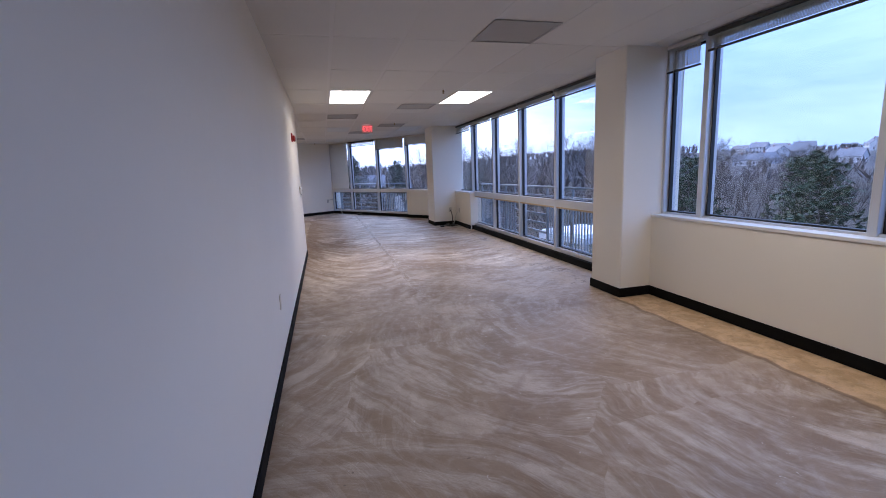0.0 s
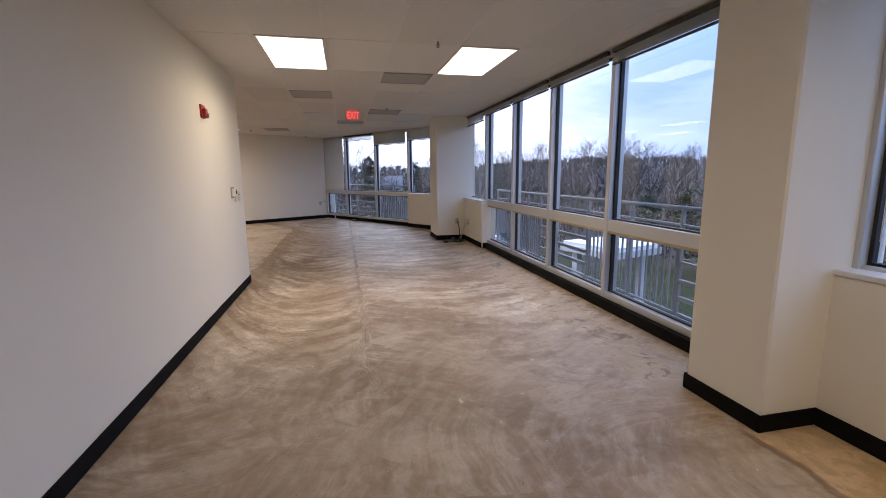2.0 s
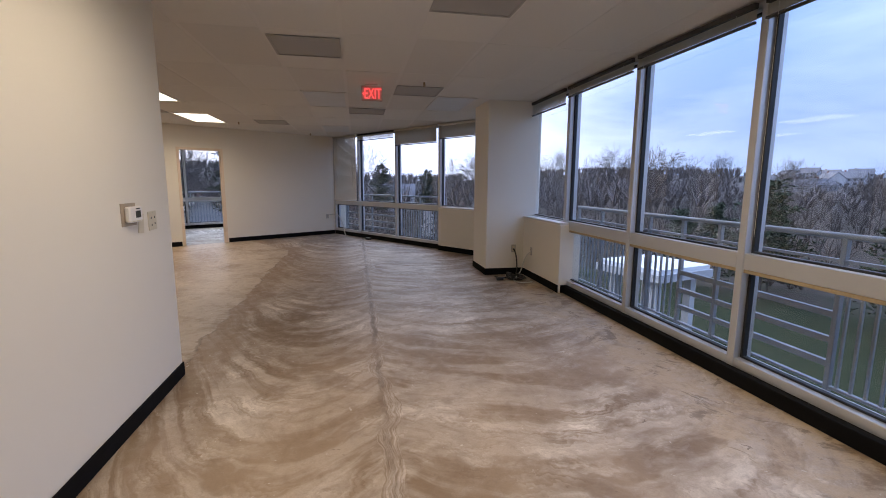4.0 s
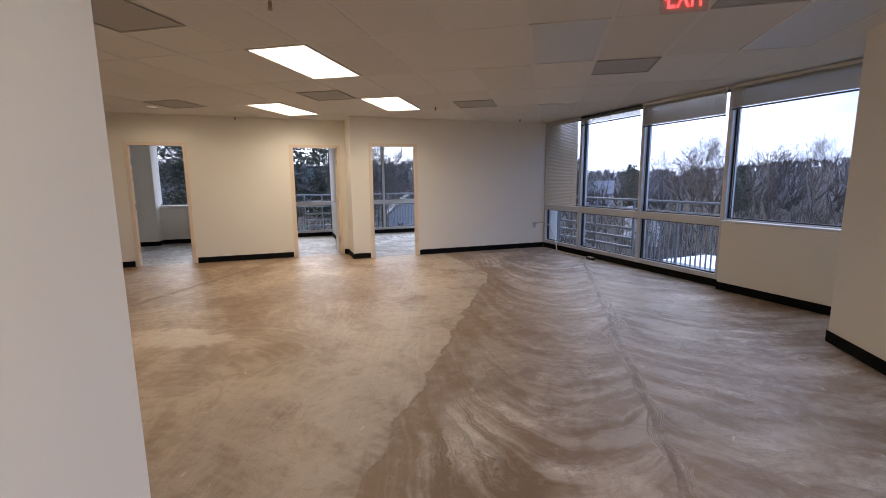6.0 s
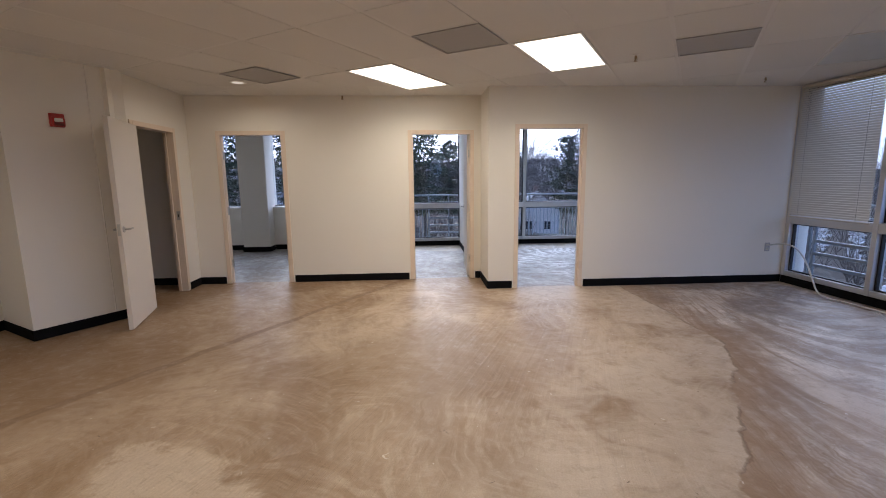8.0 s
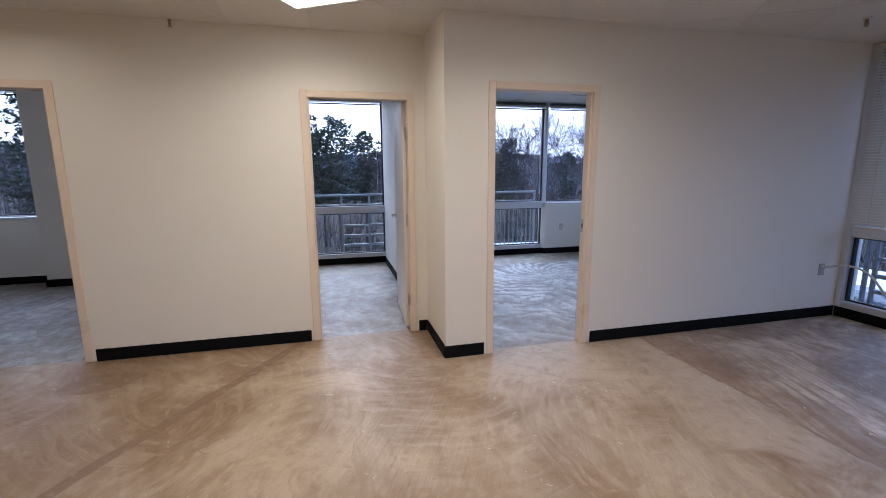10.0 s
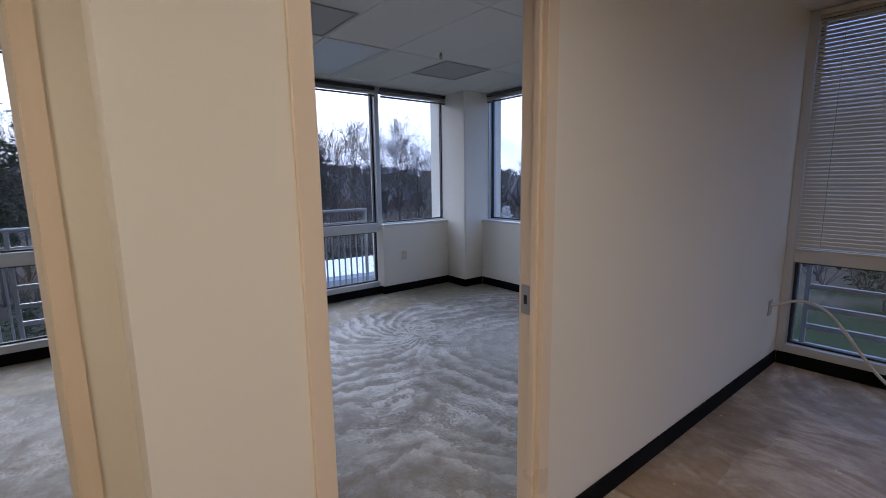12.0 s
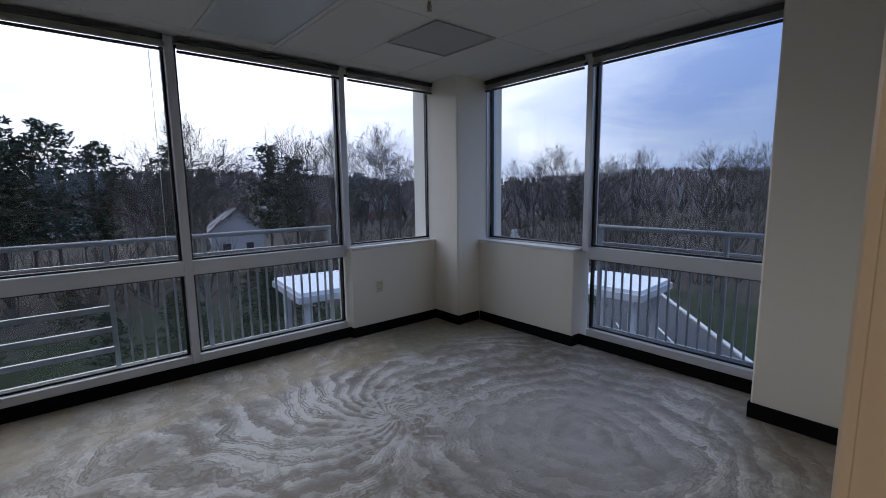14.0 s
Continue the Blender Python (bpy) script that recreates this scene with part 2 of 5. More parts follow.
    # dark damp blots before the rear wall
    damp = n.math("MULTIPLY", n.math("MULTIPLY", n.span(u, 8.1, 8.5), n.span(v, 13.4, 14.6)), n.span(n.noise(1.0, 7, 0.62, 0.8, co), 0.42, 0.60, 0.0, 0.75))
    main = n.mix(damp, main, (0.20, 0.145, 0.105))
    # yellowed screed that the glue has left free along the tall windows
    free = n.math("MULTIPLY", n.math("MULTIPLY", n.span(n.math("ADD", x, n.math("MULTIPLY", sway, 1.5)), 2.85, 3.15), n.span(y, 5.1, 5.5)), n.span(y, 12.4, 11.6))
    main = n.mix(n.math("MULTIPLY", free, n.span(n.noise(2.4, 8, 0.7, 0.8, co), 0.42, 0.56, 0.1, 0.85)), main, (0.58, 0.45, 0.30))
    main = n.mix(n.math("MULTIPLY", free, n.span(n.noise(3.1, 8, 0.7, 1.2, co), 0.56, 0.62, 0.0, 0.7)), main, (0.17, 0.115, 0.07))
    # old seams in the slab
    seam = n.math("ABSOLUTE", n.math("SUBTRACT", n.math("ADD", x, n.math("MULTIPLY", wob, 0.3)), 1.05))
    main = n.mix(n.math("MULTIPLY", n.math("MULTIPLY", n.span(seam, 0.01, 0.035, 0.8, 0.0), n.span(blot, 0.38, 0.58)), n.span(y, 7.0, 9.5, 0.3, 1.0)), main, (0.2, 0.14, 0.09))
    seam2 = n.math("ABSOLUTE", n.math("SUBTRACT", n.math("ADD", x, n.math("MULTIPLY", wob, 0.3)), -4.75))
    main = n.mix(n.math("MULTIPLY", n.span(seam2, 0.035, 0.055, 0.9, 0.0), early), main, (0.24, 0.155, 0.095))
    spot = n.math("ADD", n.math("ADD", n.math("POWER", n.math("MULTIPLY", n.math("SUBTRACT", u, 3.55), 3.6), 2.0), n.math("POWER", n.math("MULTIPLY", n.math("SUBTRACT", v, 16.14), 5.5), 2.0)), n.math("MULTIPLY", n.math("SUBTRACT", blot, 0.5), 3.0))
    main = n.mix(n.span(spot, 0.9, 1.0, 0.8, 0.0), main, (0.24, 0.15, 0.085))
    # pale scraped patch and broad brown stain in the middle of the room
    scrape = n.math("ADD", n.math("ADD", n.math("POWER", n.math("MULTIPLY", n.math("SUBTRACT", x, -3.2), 1.3), 2.0), n.math("POWER", n.math("MULTIPLY", n.math("SUBTRACT", y, 12.2), 2.6), 2.0)), n.math("MULTIPLY", n.math("SUBTRACT", blot, 0.5), 2.0))
    main = n.mix(n.math("MULTIPLY", n.span(scrape, 0.3, 0.6, 0.6, 0.0), early), main, (0.66, 0.56, 0.44))
    stain = n.math("ADD", n.math("ADD", n.math("POWER", n.math("MULTIPLY", n.math("SUBTRACT", u, 5.6), 0.8), 2.0), n.math("POWER", n.math("SUBTRACT", v, 13.6), 2.0)), n.math("MULTIPLY", n.math("SUBTRACT", blot, 0.5), 2.4))
    main = n.mix(n.math("MULTIPLY", n.span(stain, 0.3, 1.1, 0.55, 0.0), n.math("SUBTRACT", 1.0, side)), main, (0.30, 0.205, 0.125))
    # raw strip under the long window sill
    strip = n.math("MULTIPLY", n.span(n.math("ADD", x, n.math("MULTIPLY", wob, 0.5)), 3.1, 3.13), n.span(y, 4.75, 4.6))
    raw = n.mix(n.span(n.noise(7, 5, 0.6, 0.6, co), 0.38, 0.62), (0.55, 0.37, 0.2), (0.72, 0.52, 0.31))
    main = n.mix(strip, main, raw)
    rim = n.math("ABSOLUTE", n.math("SUBTRACT", n.math("ADD", x, n.math("MULTIPLY", wob, 0.5)), 3.12))
    main = n.mix(n.math("MULTIPLY", n.span(rim, 0.01, 0.035, 0.75, 0.0), n.span(y, 4.75, 4.6)), main, (0.16, 0.09, 0.045))
    # offices: greyer glue with strong pale arcs
    FAN = (8.60, 18.38)
    office = n.math("MAXIMUM", n.span(v, 16.62, 16.68), n.math("MULTIPLY", n.span(v, 15.93, 15.99), n.span(u, 6.2, 6.25)))
    pale = n.mix(n.span(patch, 0.38, 0.62), (0.12, 0.092, 0.062), (0.21, 0.17, 0.125))
    # strokes curling out from one spot on the office floor
    fx, fy = n.math("SUBTRACT", u, FAN[0]), n.math("SUBTRACT", v, FAN[1])
    fr = n.math("SQRT", n.math("ADD", n.math("MULTIPLY", fx, fx), n.math("MULTIPLY", fy, fy)))
    bend = n.math("MULTIPLY", n.math("SUBTRACT", n.noise(1.3, 4, 0.5, 0.2, co), 0.5), 0.8)
    # angle is measured from the side the strokes never cross, so that they close without a seam
    turn = n.math("ADD", n.math("ADD", n.math("ARCTAN2", fy, fx), n.math("MULTIPLY", n.math("SQRT", fr), 1.9)), n.math("MULTIPLY", bend, n.span(fr, 0.2, 1.4, 0.4, 1.0)))
    fan = strokes(n.math("ADD", n.math("MULTIPLY", turn, 24 / (2 * math.pi)), n.math("MULTIPLY", n.noise(2.0, 6, 0.6, 0.6, co), 2.6)), co)
    # wide sweeps round the filler on the other side
    shell = n.math("SQRT", n.math("ADD", n.math("POWER", n.math("SUBTRACT", u, 9.3), 2.0), n.math("POWER", n.math("SUBTRACT", v, 17.4), 2.0)))
    shells = strokes(n.math("ADD", n.math("MULTIPLY", shell, 5.6), n.math("MULTIPLY", n.noise(1.2, 6, 0.62, 0.6, co), 4.2)), co)
    lee = n.span(n.math("ADD", n.math("ADD", n.math("MULTIPLY", fx, -0.84), n.math("MULTIPLY", fy, 0.54)), bend), -0.25, 0.15)
    near = n.math("MULTIPLY", lee, n.span(n.math("ADD", fr, n.math("MULTIPLY", bend, 1.6)), 1.7, 2.4, 1.0, 0.35))
    far = n.math("MULTIPLY_ADD", near, -1.0, 1.0)
    stroke = n.math("ADD", n.math("MULTIPLY", n.math("MULTIPLY", fan, near), 1.8), n.math("MULTIPLY", n.math("ADD", n.math("MULTIPLY", shells, 1.0), n.math("MULTIPLY", swirl, 0.25)), far))
    stroke = n.math("MULTIPLY", stroke, n.span(fr, 1.5, 2.7, 1.0, 0.45))
    bald = n.span(n.noise(0.9, 5, 0.58, 0.4, co), 0.40, 0.62, 1.0, 0.45)
    stroke = n.math("MINIMUM", n.math("MULTIPLY", n.math("MULTIPLY", stroke, bald), n.span(blot, 0.3, 0.55, 0.55, 1.0)), 0.95)
    # the glue itself is greyer than the screed, its crests nearly white
    film = n.math("MULTIPLY", bald, n.span(blot, 0.32, 0.6, 0.1, 0.5))
    pale = n.mix(film, pale, (0.33, 0.31, 0.28))
    pale = n.mix(stroke, pale, (0.76, 0.745, 0.71))
    pale = n.mix(n.span(n.noise(1.9, 7, 0.64, 1.0, co), 0.56, 0.64, 0.0, 0.6), pale, (0.21, 0.16, 0.11))
    # pale broken daubs round the middle of the fan
    daub = n.math("MULTIPLY", n.span(fr, 0.15, 0.75, 1.0, 0.0), n.span(n.noise(6.5, 5, 0.62, 1.6, co), 0.48, 0.56, 0.0, 0.8))
    pale = n.mix(daub, pale, (0.66, 0.66, 0.64))
    # a smooth skim of grey filler beside it
    skim = n.math("ADD", n.math("ADD", n.math("POWER", n.math("SUBTRACT", u, 9.3), 2.0), n.math("POWER", n.math("MULTIPLY", n.math("SUBTRACT", v, 17.5), 1.15), 2.0)), n.math("MULTIPLY", wob, 2.2))
    pale = n.mix(n.span(n.math("ADD", skim, n.math("MULTIPLY", n.math("SUBTRACT", blot, 0.5), 1.6)), -0.1, 0.9, 0.75, 0.0), pale, n.mix(n.span(blot, 0.38, 0.62), (0.50, 0.49, 0.47), (0.40, 0.38, 0.345)))
    border = n.math("MULTIPLY", n.span(n.math("ADD", v, n.math("MULTIPLY", wob, 1.6)), 19.2, 19.32), n.span(u, 3.0, 3.1))
    pale = n.mix(n.math("MULTIPLY", border, n.span(blot, 0.34, 0.62, 0.95, 0.35)), pale, (0.44, 0.35, 0.21))
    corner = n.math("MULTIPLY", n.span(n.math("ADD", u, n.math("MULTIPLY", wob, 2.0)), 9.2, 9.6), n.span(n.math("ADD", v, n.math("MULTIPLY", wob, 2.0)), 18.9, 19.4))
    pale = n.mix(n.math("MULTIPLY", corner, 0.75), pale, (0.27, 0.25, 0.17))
    color = n.mix(office, main, pale)
    # fine mottling, pale flecks and dark crumbs
    color = n.mix(n.span(mottle, 0.52, 0.68, 0.0, 0.28), color, (0.25, 0.175, 0.115))
    color = n.mix(n.span(mottle, 0.46, 0.34, 0.0, 0.12), color, (0.72, 0.64, 0.54))
    color = n.mix(n.span(n.noise(17, 4, 0.55, 0.8, co), 0.70, 0.73, 0.0, 0.7), color, (0.74, 0.69, 0.6))
    color = n.mix(n.span(n.noise(13, 4, 0.55, 1.5, co), 0.71, 0.74, 0.0, 0.7), color, (0.15, 0.10, 0.065))
    color = n.mix(n.span(grit, 0.3, 0.75, 0, 0.18), color, (0.2, 0.15, 0.11))
    relief = n.mix(office, swirl, stroke)
    n.bump(n.math("ADD", n.math("MULTIPLY", relief, 0.9), n.math("ADD", n.math("MULTIPLY", mottle, 0.6), n.math("ADD", n.math("MULTIPLY", side, 0.5), n.math("MULTIPLY", grit, 0.15)))), 0.4, 0.006)
    return n.done(color, n.span(mottle, 0.3, 0.7, 0.36, 0.6), 0, 0.45)


def glass_material(name):
    """Clear window glass with a thin film of dust."""
    n = Nodes(name)
    t = n.t
    clear, gloss, lw = t.nodes.new("ShaderNodeBsdfTransparent"), t.nodes.new("ShaderNodeBsdfGlossy"), t.nodes.new("ShaderNodeLayerWeight")
    clear.inputs["Color"].default_value = (0.95, 0.965, 0.97, 1)
    gloss.inputs["Roughness"].default_value = 0.012
    lw.inputs["Blend"].default_value = 0.5
    mirror = n.math("MULTIPLY_ADD", n.math("POWER", lw.outputs["Facing"], 4.0), 0.55, 0.035)
    m = t.nodes.new("ShaderNodeMixShader")
    t.links.new(mirror, m.inputs[0])
    t.links.new(clear.outputs[0], m.inputs[1])
    t.links.new(gloss.outputs[0], m.inputs[2])
    t.links.new(m.outputs[0], n.out.inputs["Surface"])
    t.nodes.remove(n.bsdf)
    return n.mat


def glowing(name, color, strength):
    n = Nodes(name)
    n.bsdf.inputs["Emission Color"].default_value = (*color, 1)
    n.bsdf.inputs["Emission Strength"].default_value = strength
    return n.done((0.8, 0.8, 0.78), 0.4)


def ceiling_material(name):
    n = Nodes(name)
    pits, tone = n.noise(120, 5, 0.7), n.noise(1.3, 3)
    isle = n.t.nodes.new("ShaderNodeNewGeometry").outputs["Random Per Island"]
    n.bump(pits, 0.25, 0.003)
    c = n.mix(n.math("ADD", n.math("MULTIPLY", isle, 0.6), n.math("MULTIPLY", tone, 0.4)), (0.68, 0.66, 0.63), (0.78, 0.765, 0.73))
    return n.done(n.mix(n.span(pits, 0.58, 0.72, 0, 0.35), c, (0.45, 0.43, 0.4)), 0.9, 0, 0.2)


WALL = wall_paint("wall_paint_white", (0.83, 0.785, 0.695))
FLOOR = floor_material("glue_stained_concrete")
CEIL = ceiling_material("ceiling_tile")
TBAR = plain("ceiling_grid", (0.72, 0.70, 0.67), 0.5, vary=0.04)
BASE = plain("black_rubber_base", (0.006, 0.006, 0.007), 0.7, spec=0.1, vary=0.3, scale=3)
ALU = plain("anodised_aluminium", (0.62, 0.63, 0.65), 0.38, 0.55, vary=0.06, scale=4)
GASKET = plain("black_gasket", (0.015, 0.016, 0.018), 0.5)
GLASS = glass_material("window_glass")
DOORFRAME = plain("peach_painted_steel", (0.80, 0.67, 0.53), 0.34, vary=0.05, scale=3)
DOORLEAF = plain("door_leaf_white", (0.74, 0.68, 0.6), 0.45, vary=0.04, scale=3)
STEEL = plain("brushed_steel", (0.5, 0.48, 0.45), 0.35, 0.9, vary=0.12, scale=20)
BLIND = plain("blind_slat", (0.62, 0.58, 0.50), 0.45, vary=0.06)
# near-black copy of the blind colour: backlit shade painted onto the rails
BLINDBACKLIT = plain("backlit_blind_rail", (0.05, 0.048, 0.046), 0.5)
RAILPAINT = plain("grey_painted_rail", (0.25, 0.28, 0.31), 0.4, 0.2, vary=0.08)
DIFFUSER = glowing("lamp_diffuser", (1.0, 0.88, 0.72), LAMP)
DIMLENS = glowing("downlight_lens", (1.0, 0.88, 0.74), 0.45)
DIFFUSEROFF = plain("lamp_diffuser_off", (0.62, 0.64, 0.65), 0.35, vary=0.05)
VENT = plain("vent_grey", (0.42, 0.41, 0.40), 0.7, vary=0.08)
RED = plain("red_plastic", (0.42, 0.03, 0.025), 0.4)
TANPLATE = plain("grubby_tan_plate", (0.42, 0.34, 0.25), 0.5, vary=0.3, scale=30)
DISPLAY = plain("display_grey", (0.06, 0.065, 0.06), 0.25)
CREAM = plain("cream_plastic", (0.66, 0.6, 0.47), 0.4, vary=0.04)
WHITE = plain("white_plastic", (0.8, 0.78, 0.75), 0.4, vary=0.04)
BLACK = plain("black_plastic", (0.02, 0.02, 0.021), 0.45)
EXITRED = glowing("exit_letters", (1.0, 0.03, 0.04), 1.6)
SIGNFACE = plain("exit_sign_face", (0.62, 0.50, 0.47), 0.4)
CABLEWHITE = plain("cable_white", (0.6, 0.58, 0.53), 0.5)
BRASS = plain("brass_sprinkler", (0.35, 0.27, 0.16), 0.4, 0.8)
SILL = plain("white_sill", (0.74, 0.73, 0.71), 0.4, vary=0.05)
LEDGE = plain("worn_tan_ledge", (0.45, 0.35, 0.22), 0.7, vary=0.45, scale=9)
SLABEDGE = plain("facade_panel", (0.5, 0.5, 0.5), 0.6)


# ---- building helpers (plan units; part() brings them to metres) ----
def FA(a, b, z):
    return Vector((a, b, z))


def FB(u, v, z):
    """The office wing's own axes."""
    return Vector((u * CT - v * ST, u * ST + v * CT, z))


def EA(s, d, z):
    """Along the corridor's window front: s runs along it, d outwards."""
    return Vector((d, s, z))


def EB(s, d, z):
    """Along the wing's east front."""
    return FB(d, s, z)


def EB1(s, d, z):
    """Along the open room's east front, which runs in by two degrees towards the offices."""
    return FB(d - 0.033 * (s - 11.52), s, z)


def cell(bm, f, a0, a1, b0, b1, z0, z1, bevel=0.0):
    vs = [bm.verts.new(f(a, b, z)) for z in (z0, z1) for a, b in ((a0, b0), (a1, b0), (a1, b1), (a0, b1))]
    fs = [bm.faces.new([vs[i] for i in q]) for q in ((0, 1, 2, 3), (4, 5, 6, 7), (0, 1, 5, 4), (1, 2, 6, 5), (2, 3, 7, 6), (3, 0, 4, 7))]
    if bevel:
        es = list({e for face in fs for e in face.edges})
        bmesh.ops.bevel(bm, geom=es, offset=bevel, segments=1, affect="EDGES")
    return bm


def block(f, *spans, bevel=0.0):
    return cell(bmesh.new(), f, *spans, bevel=bevel)


def tube(bm, pts, r, sides=8, r1=None):
    """A round bar through the points."""
    pts = [Vector(p) for p in pts]
    rings = []
    for i, p in enumerate(pts):
        d = (pts[min(i + 1, len(pts) - 1)] - pts[max(i - 1, 0)]).normalized()
        a = d.cross(Vector((0, 0, 1)) if abs(d.z) < 0.9 else Vector((1, 0, 0))).normalized()
        b = d.cross(a)
        rr = r if r1 is None else r + (r1 - r) * i / (len(pts) - 1)
        rings.append([bm.verts.new(p + rr * (math.cos(2 * math.pi * k / sides) * a + math.sin(2 * math.pi * k / sides) * b)) for k in range(sides)])
    for q, w in zip(rings, rings[1:]):
        for k in range(sides):
            bm.faces.new((q[k], q[(k + 1) % sides], w[(k + 1) % sides], w[k]))
    bm.faces.new(rings[0])
    bm.faces.new(rings[-1])
    return bm


def lathe(bm, at, profile, sides=16, axis=Vector((0, 0, 1))):
    """Turned shape: (radius, height) pairs along the axis."""
    a = axis.orthogonal().normalized()
    b = axis.cross(a)
    rings = [[bm.verts.new(Vector(at) + axis * h + r * (math.cos(2 * math.pi * k / sides) * a + math.sin(2 * math.pi * k / sides) * b)) for k in range(sides)] for r, h in profile]
    for q, w in zip(rings, rings[1:]):
        for k in range(sides):
            bm.faces.new((q[k], q[(k + 1) % sides], w[(k + 1) % sides], w[k]))
    bm.faces.new(rings[0])
    bm.faces.new(rings[-1])
    return bm


def origin(ob):
    o = Vector((0, 0, 0))
    while ob:
        o += ob.location
        ob = ob.parent
    return o


def part(name, bm, material, parent=None, label="", smooth=False):
    """Links a bmesh as one mesh object, under a thing or at top level."""
    bmesh.ops.recalc_face_normals(bm, faces=bm.faces)
    off = origin(parent)
    for vert in bm.verts:
        vert.co = vert.co * S - off
    me = bpy.data.meshes.new(name)
    bm.to_mesh(me)
    bm.free()
    me.materials.append(material)
    if smooth:
        me.shade_smooth()
    ob = new(name, me)
    ob.parent = parent
    return tagged(ob, label)


def thing(name, base, label, category, group="", kind=""):
    ob = new(name)
    ob.empty_display_size = 0.1
    ob.location = Vector(base) * S
    return tagged(ob, label, category, group, kind)


def share(name, ob, m, parent):
    """Another object on ob's mesh."""
    o = new(name, ob.data)
    o.parent = parent
    o.matrix_basis = m
    return o


def structure(name, bm, material, label, category):
    return tagged(part(name, bm, material), label, category, kind="structure")


H = 2.755  # ceiling
DOOR = 2.225  # door openings
XE, XG = 3.59, 3.78  # corridor front: sill wall's face and the glass
UE, UG = 10.66, 10.84  # wing's east front in the office
UE1, UG1 = 10.58, 10.75  # the same in the open room
VN, VG = 20.0, 20.13  # wing's north front
V0, V1, UJ = 15.89, 16.60, 6.20  # rear walls of the open room, and the jog between them
TW = 0.10


def outline(bm, z, grow=0.0):
    p = [FA(XG + 0.2 + grow, -5.0, z), FA(XG + 0.2 + grow, 14.0, z), FB(UG + 0.2 + grow, VG + 0.2 + grow, z), FB(-2.5, VG + 0.2 + grow, z), FA(-13.0, 9.0, z), FA(-9.5, -5.0, z)]
    return [bm.verts.new(q) for q in p]


def slab(z0, z1, grow=0.0):
    bm = bmesh.new()
    lo, hi = outline(bm, z0, grow), outline(bm, z1, grow)
    bm.faces.new(lo)
    bm.faces.new(hi)
    for i in range(len(lo)):
        j = (i + 1) % len(lo)
        bm.faces.new((lo[i], lo[j], hi[j], hi[i]))
    return bm


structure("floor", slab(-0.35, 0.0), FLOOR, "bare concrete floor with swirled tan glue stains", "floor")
structure("roof_slab", slab(H + 0.06, H + 0.5, 0.0), SLABEDGE, "plain slab above the suspended ceiling", "ceiling")


# ---- walls ----
def wall(name, f, a0, a1, b0, b1, openings=(), along="a", label="smooth painted off-white plaster wall"):
    bm = bmesh.new()
    s0, s1 = (a0, a1) if along == "a" else (b0, b1)
    cuts = [s0] + [c for o in openings for c in o] + [s1]
    for i in range(0, len(cuts), 2):
        if along == "a":
            cell(bm, f, cuts[i], cuts[i + 1], b0, b1, 0, H + 0.06)
        else:
            cell(bm, f, a0, a1, cuts[i], cuts[i + 1], 0, H + 0.06)
    for o0, o1 in openings:
        if along == "a":
            cell(bm, f, o0, o1, b0, b1, DOOR, H + 0.06)
        else:
            cell(bm, f, a0, a1, o0, o1, DOOR, H + 0.06)
    return structure(name, bm, WALL, label, "wall")


DA, DB, DC = (2.36, 3.27), (5.14, 6.05), (6.60, 7.51)  # door openings along the rear walls
DK = (15.32, 16.22)  # closet door
wall("wall_west", FA, -0.57, -0.45, -4.9, 9.33)
wall("wall_start", FA, -0.45, XE, -4.9, -4.78)
wall("wall_south", FA, -10.5, -0.57, 9.21, 9.33)
wall("wall_rear_office", FB, UJ + TW, 10.62, V0, V0 + TW, (DC,))
wall("wall_rear", FB, -1.5, UJ, V1, V1 + TW, (DA, DB))
wall("wall_jog", FB, UJ, UJ + TW, V0, VN)
wall("wall_closet", FB, 1.80, 1.92, 14.98, V1, (DK,), "b")
wall("wall_recess_side", FA, -6.64, -6.52, 12.75, 13.82)
wall("wall_recess", FA, -7.5, -6.64, 12.75, 12.87)
wall("wall_far_west", FB, 0.65, 0.77, 9.0, 14.72)
wall("wall_closet_back", FB, -0.6, -0.48, 14.6, V1)
wall("wall_closet_side", FB, -0.48, 1.80, 14.86, 14.98)
wall("wall_office_party", FB, 4.1, 4.1 + TW, V1 + TW, VN)
wall("wall_office_west", FB, 0.36, 0.48, V1 + TW, VN)


def low_wall(name, f, s0, s1, d0, d1, top=0.93):
    structure(name, block(f, s0, s1, d0, d1, 0, top, bevel=0.006), WALL, "low painted wall under the window sill", "wall")
    structure("sill", block(f, s0, s1, d0 - 0.012, d1, top + 0.001, top + 0.032, bevel=0.004), SILL, "white painted window sill on the low wall", "window sill")


low_wall("wall_sill_start", EA, -4.78, 4.66, XE, XE + 0.3, 0.915)
low_wall("wall_sill_corner", EA, 11.27, 13.75, XE, XE + 0.3)
low_wall("wall_sill_east", EB1, 10.0, 11.52, UE1, UE1 + 0.3)
low_wall("wall_sill_office_north", FB, 9.2, 10.95, VN, VN + 0.3)
low_wall("wall_sill_office_east", EB, 18.33, VN - 0.002, UE, UE + 0.28)
low_wall("wall_sill_far_office", FB, 0.48, 4.1, VN - 0.04, VN + 0.26)


def pillar(name, f, a0, a1, b0, b1):
    structure(name, block(f, a0, a1, b0, b1, 0, H + 0.05, bevel=0.012), WALL, "square boxed-in column painted off-white", "column")


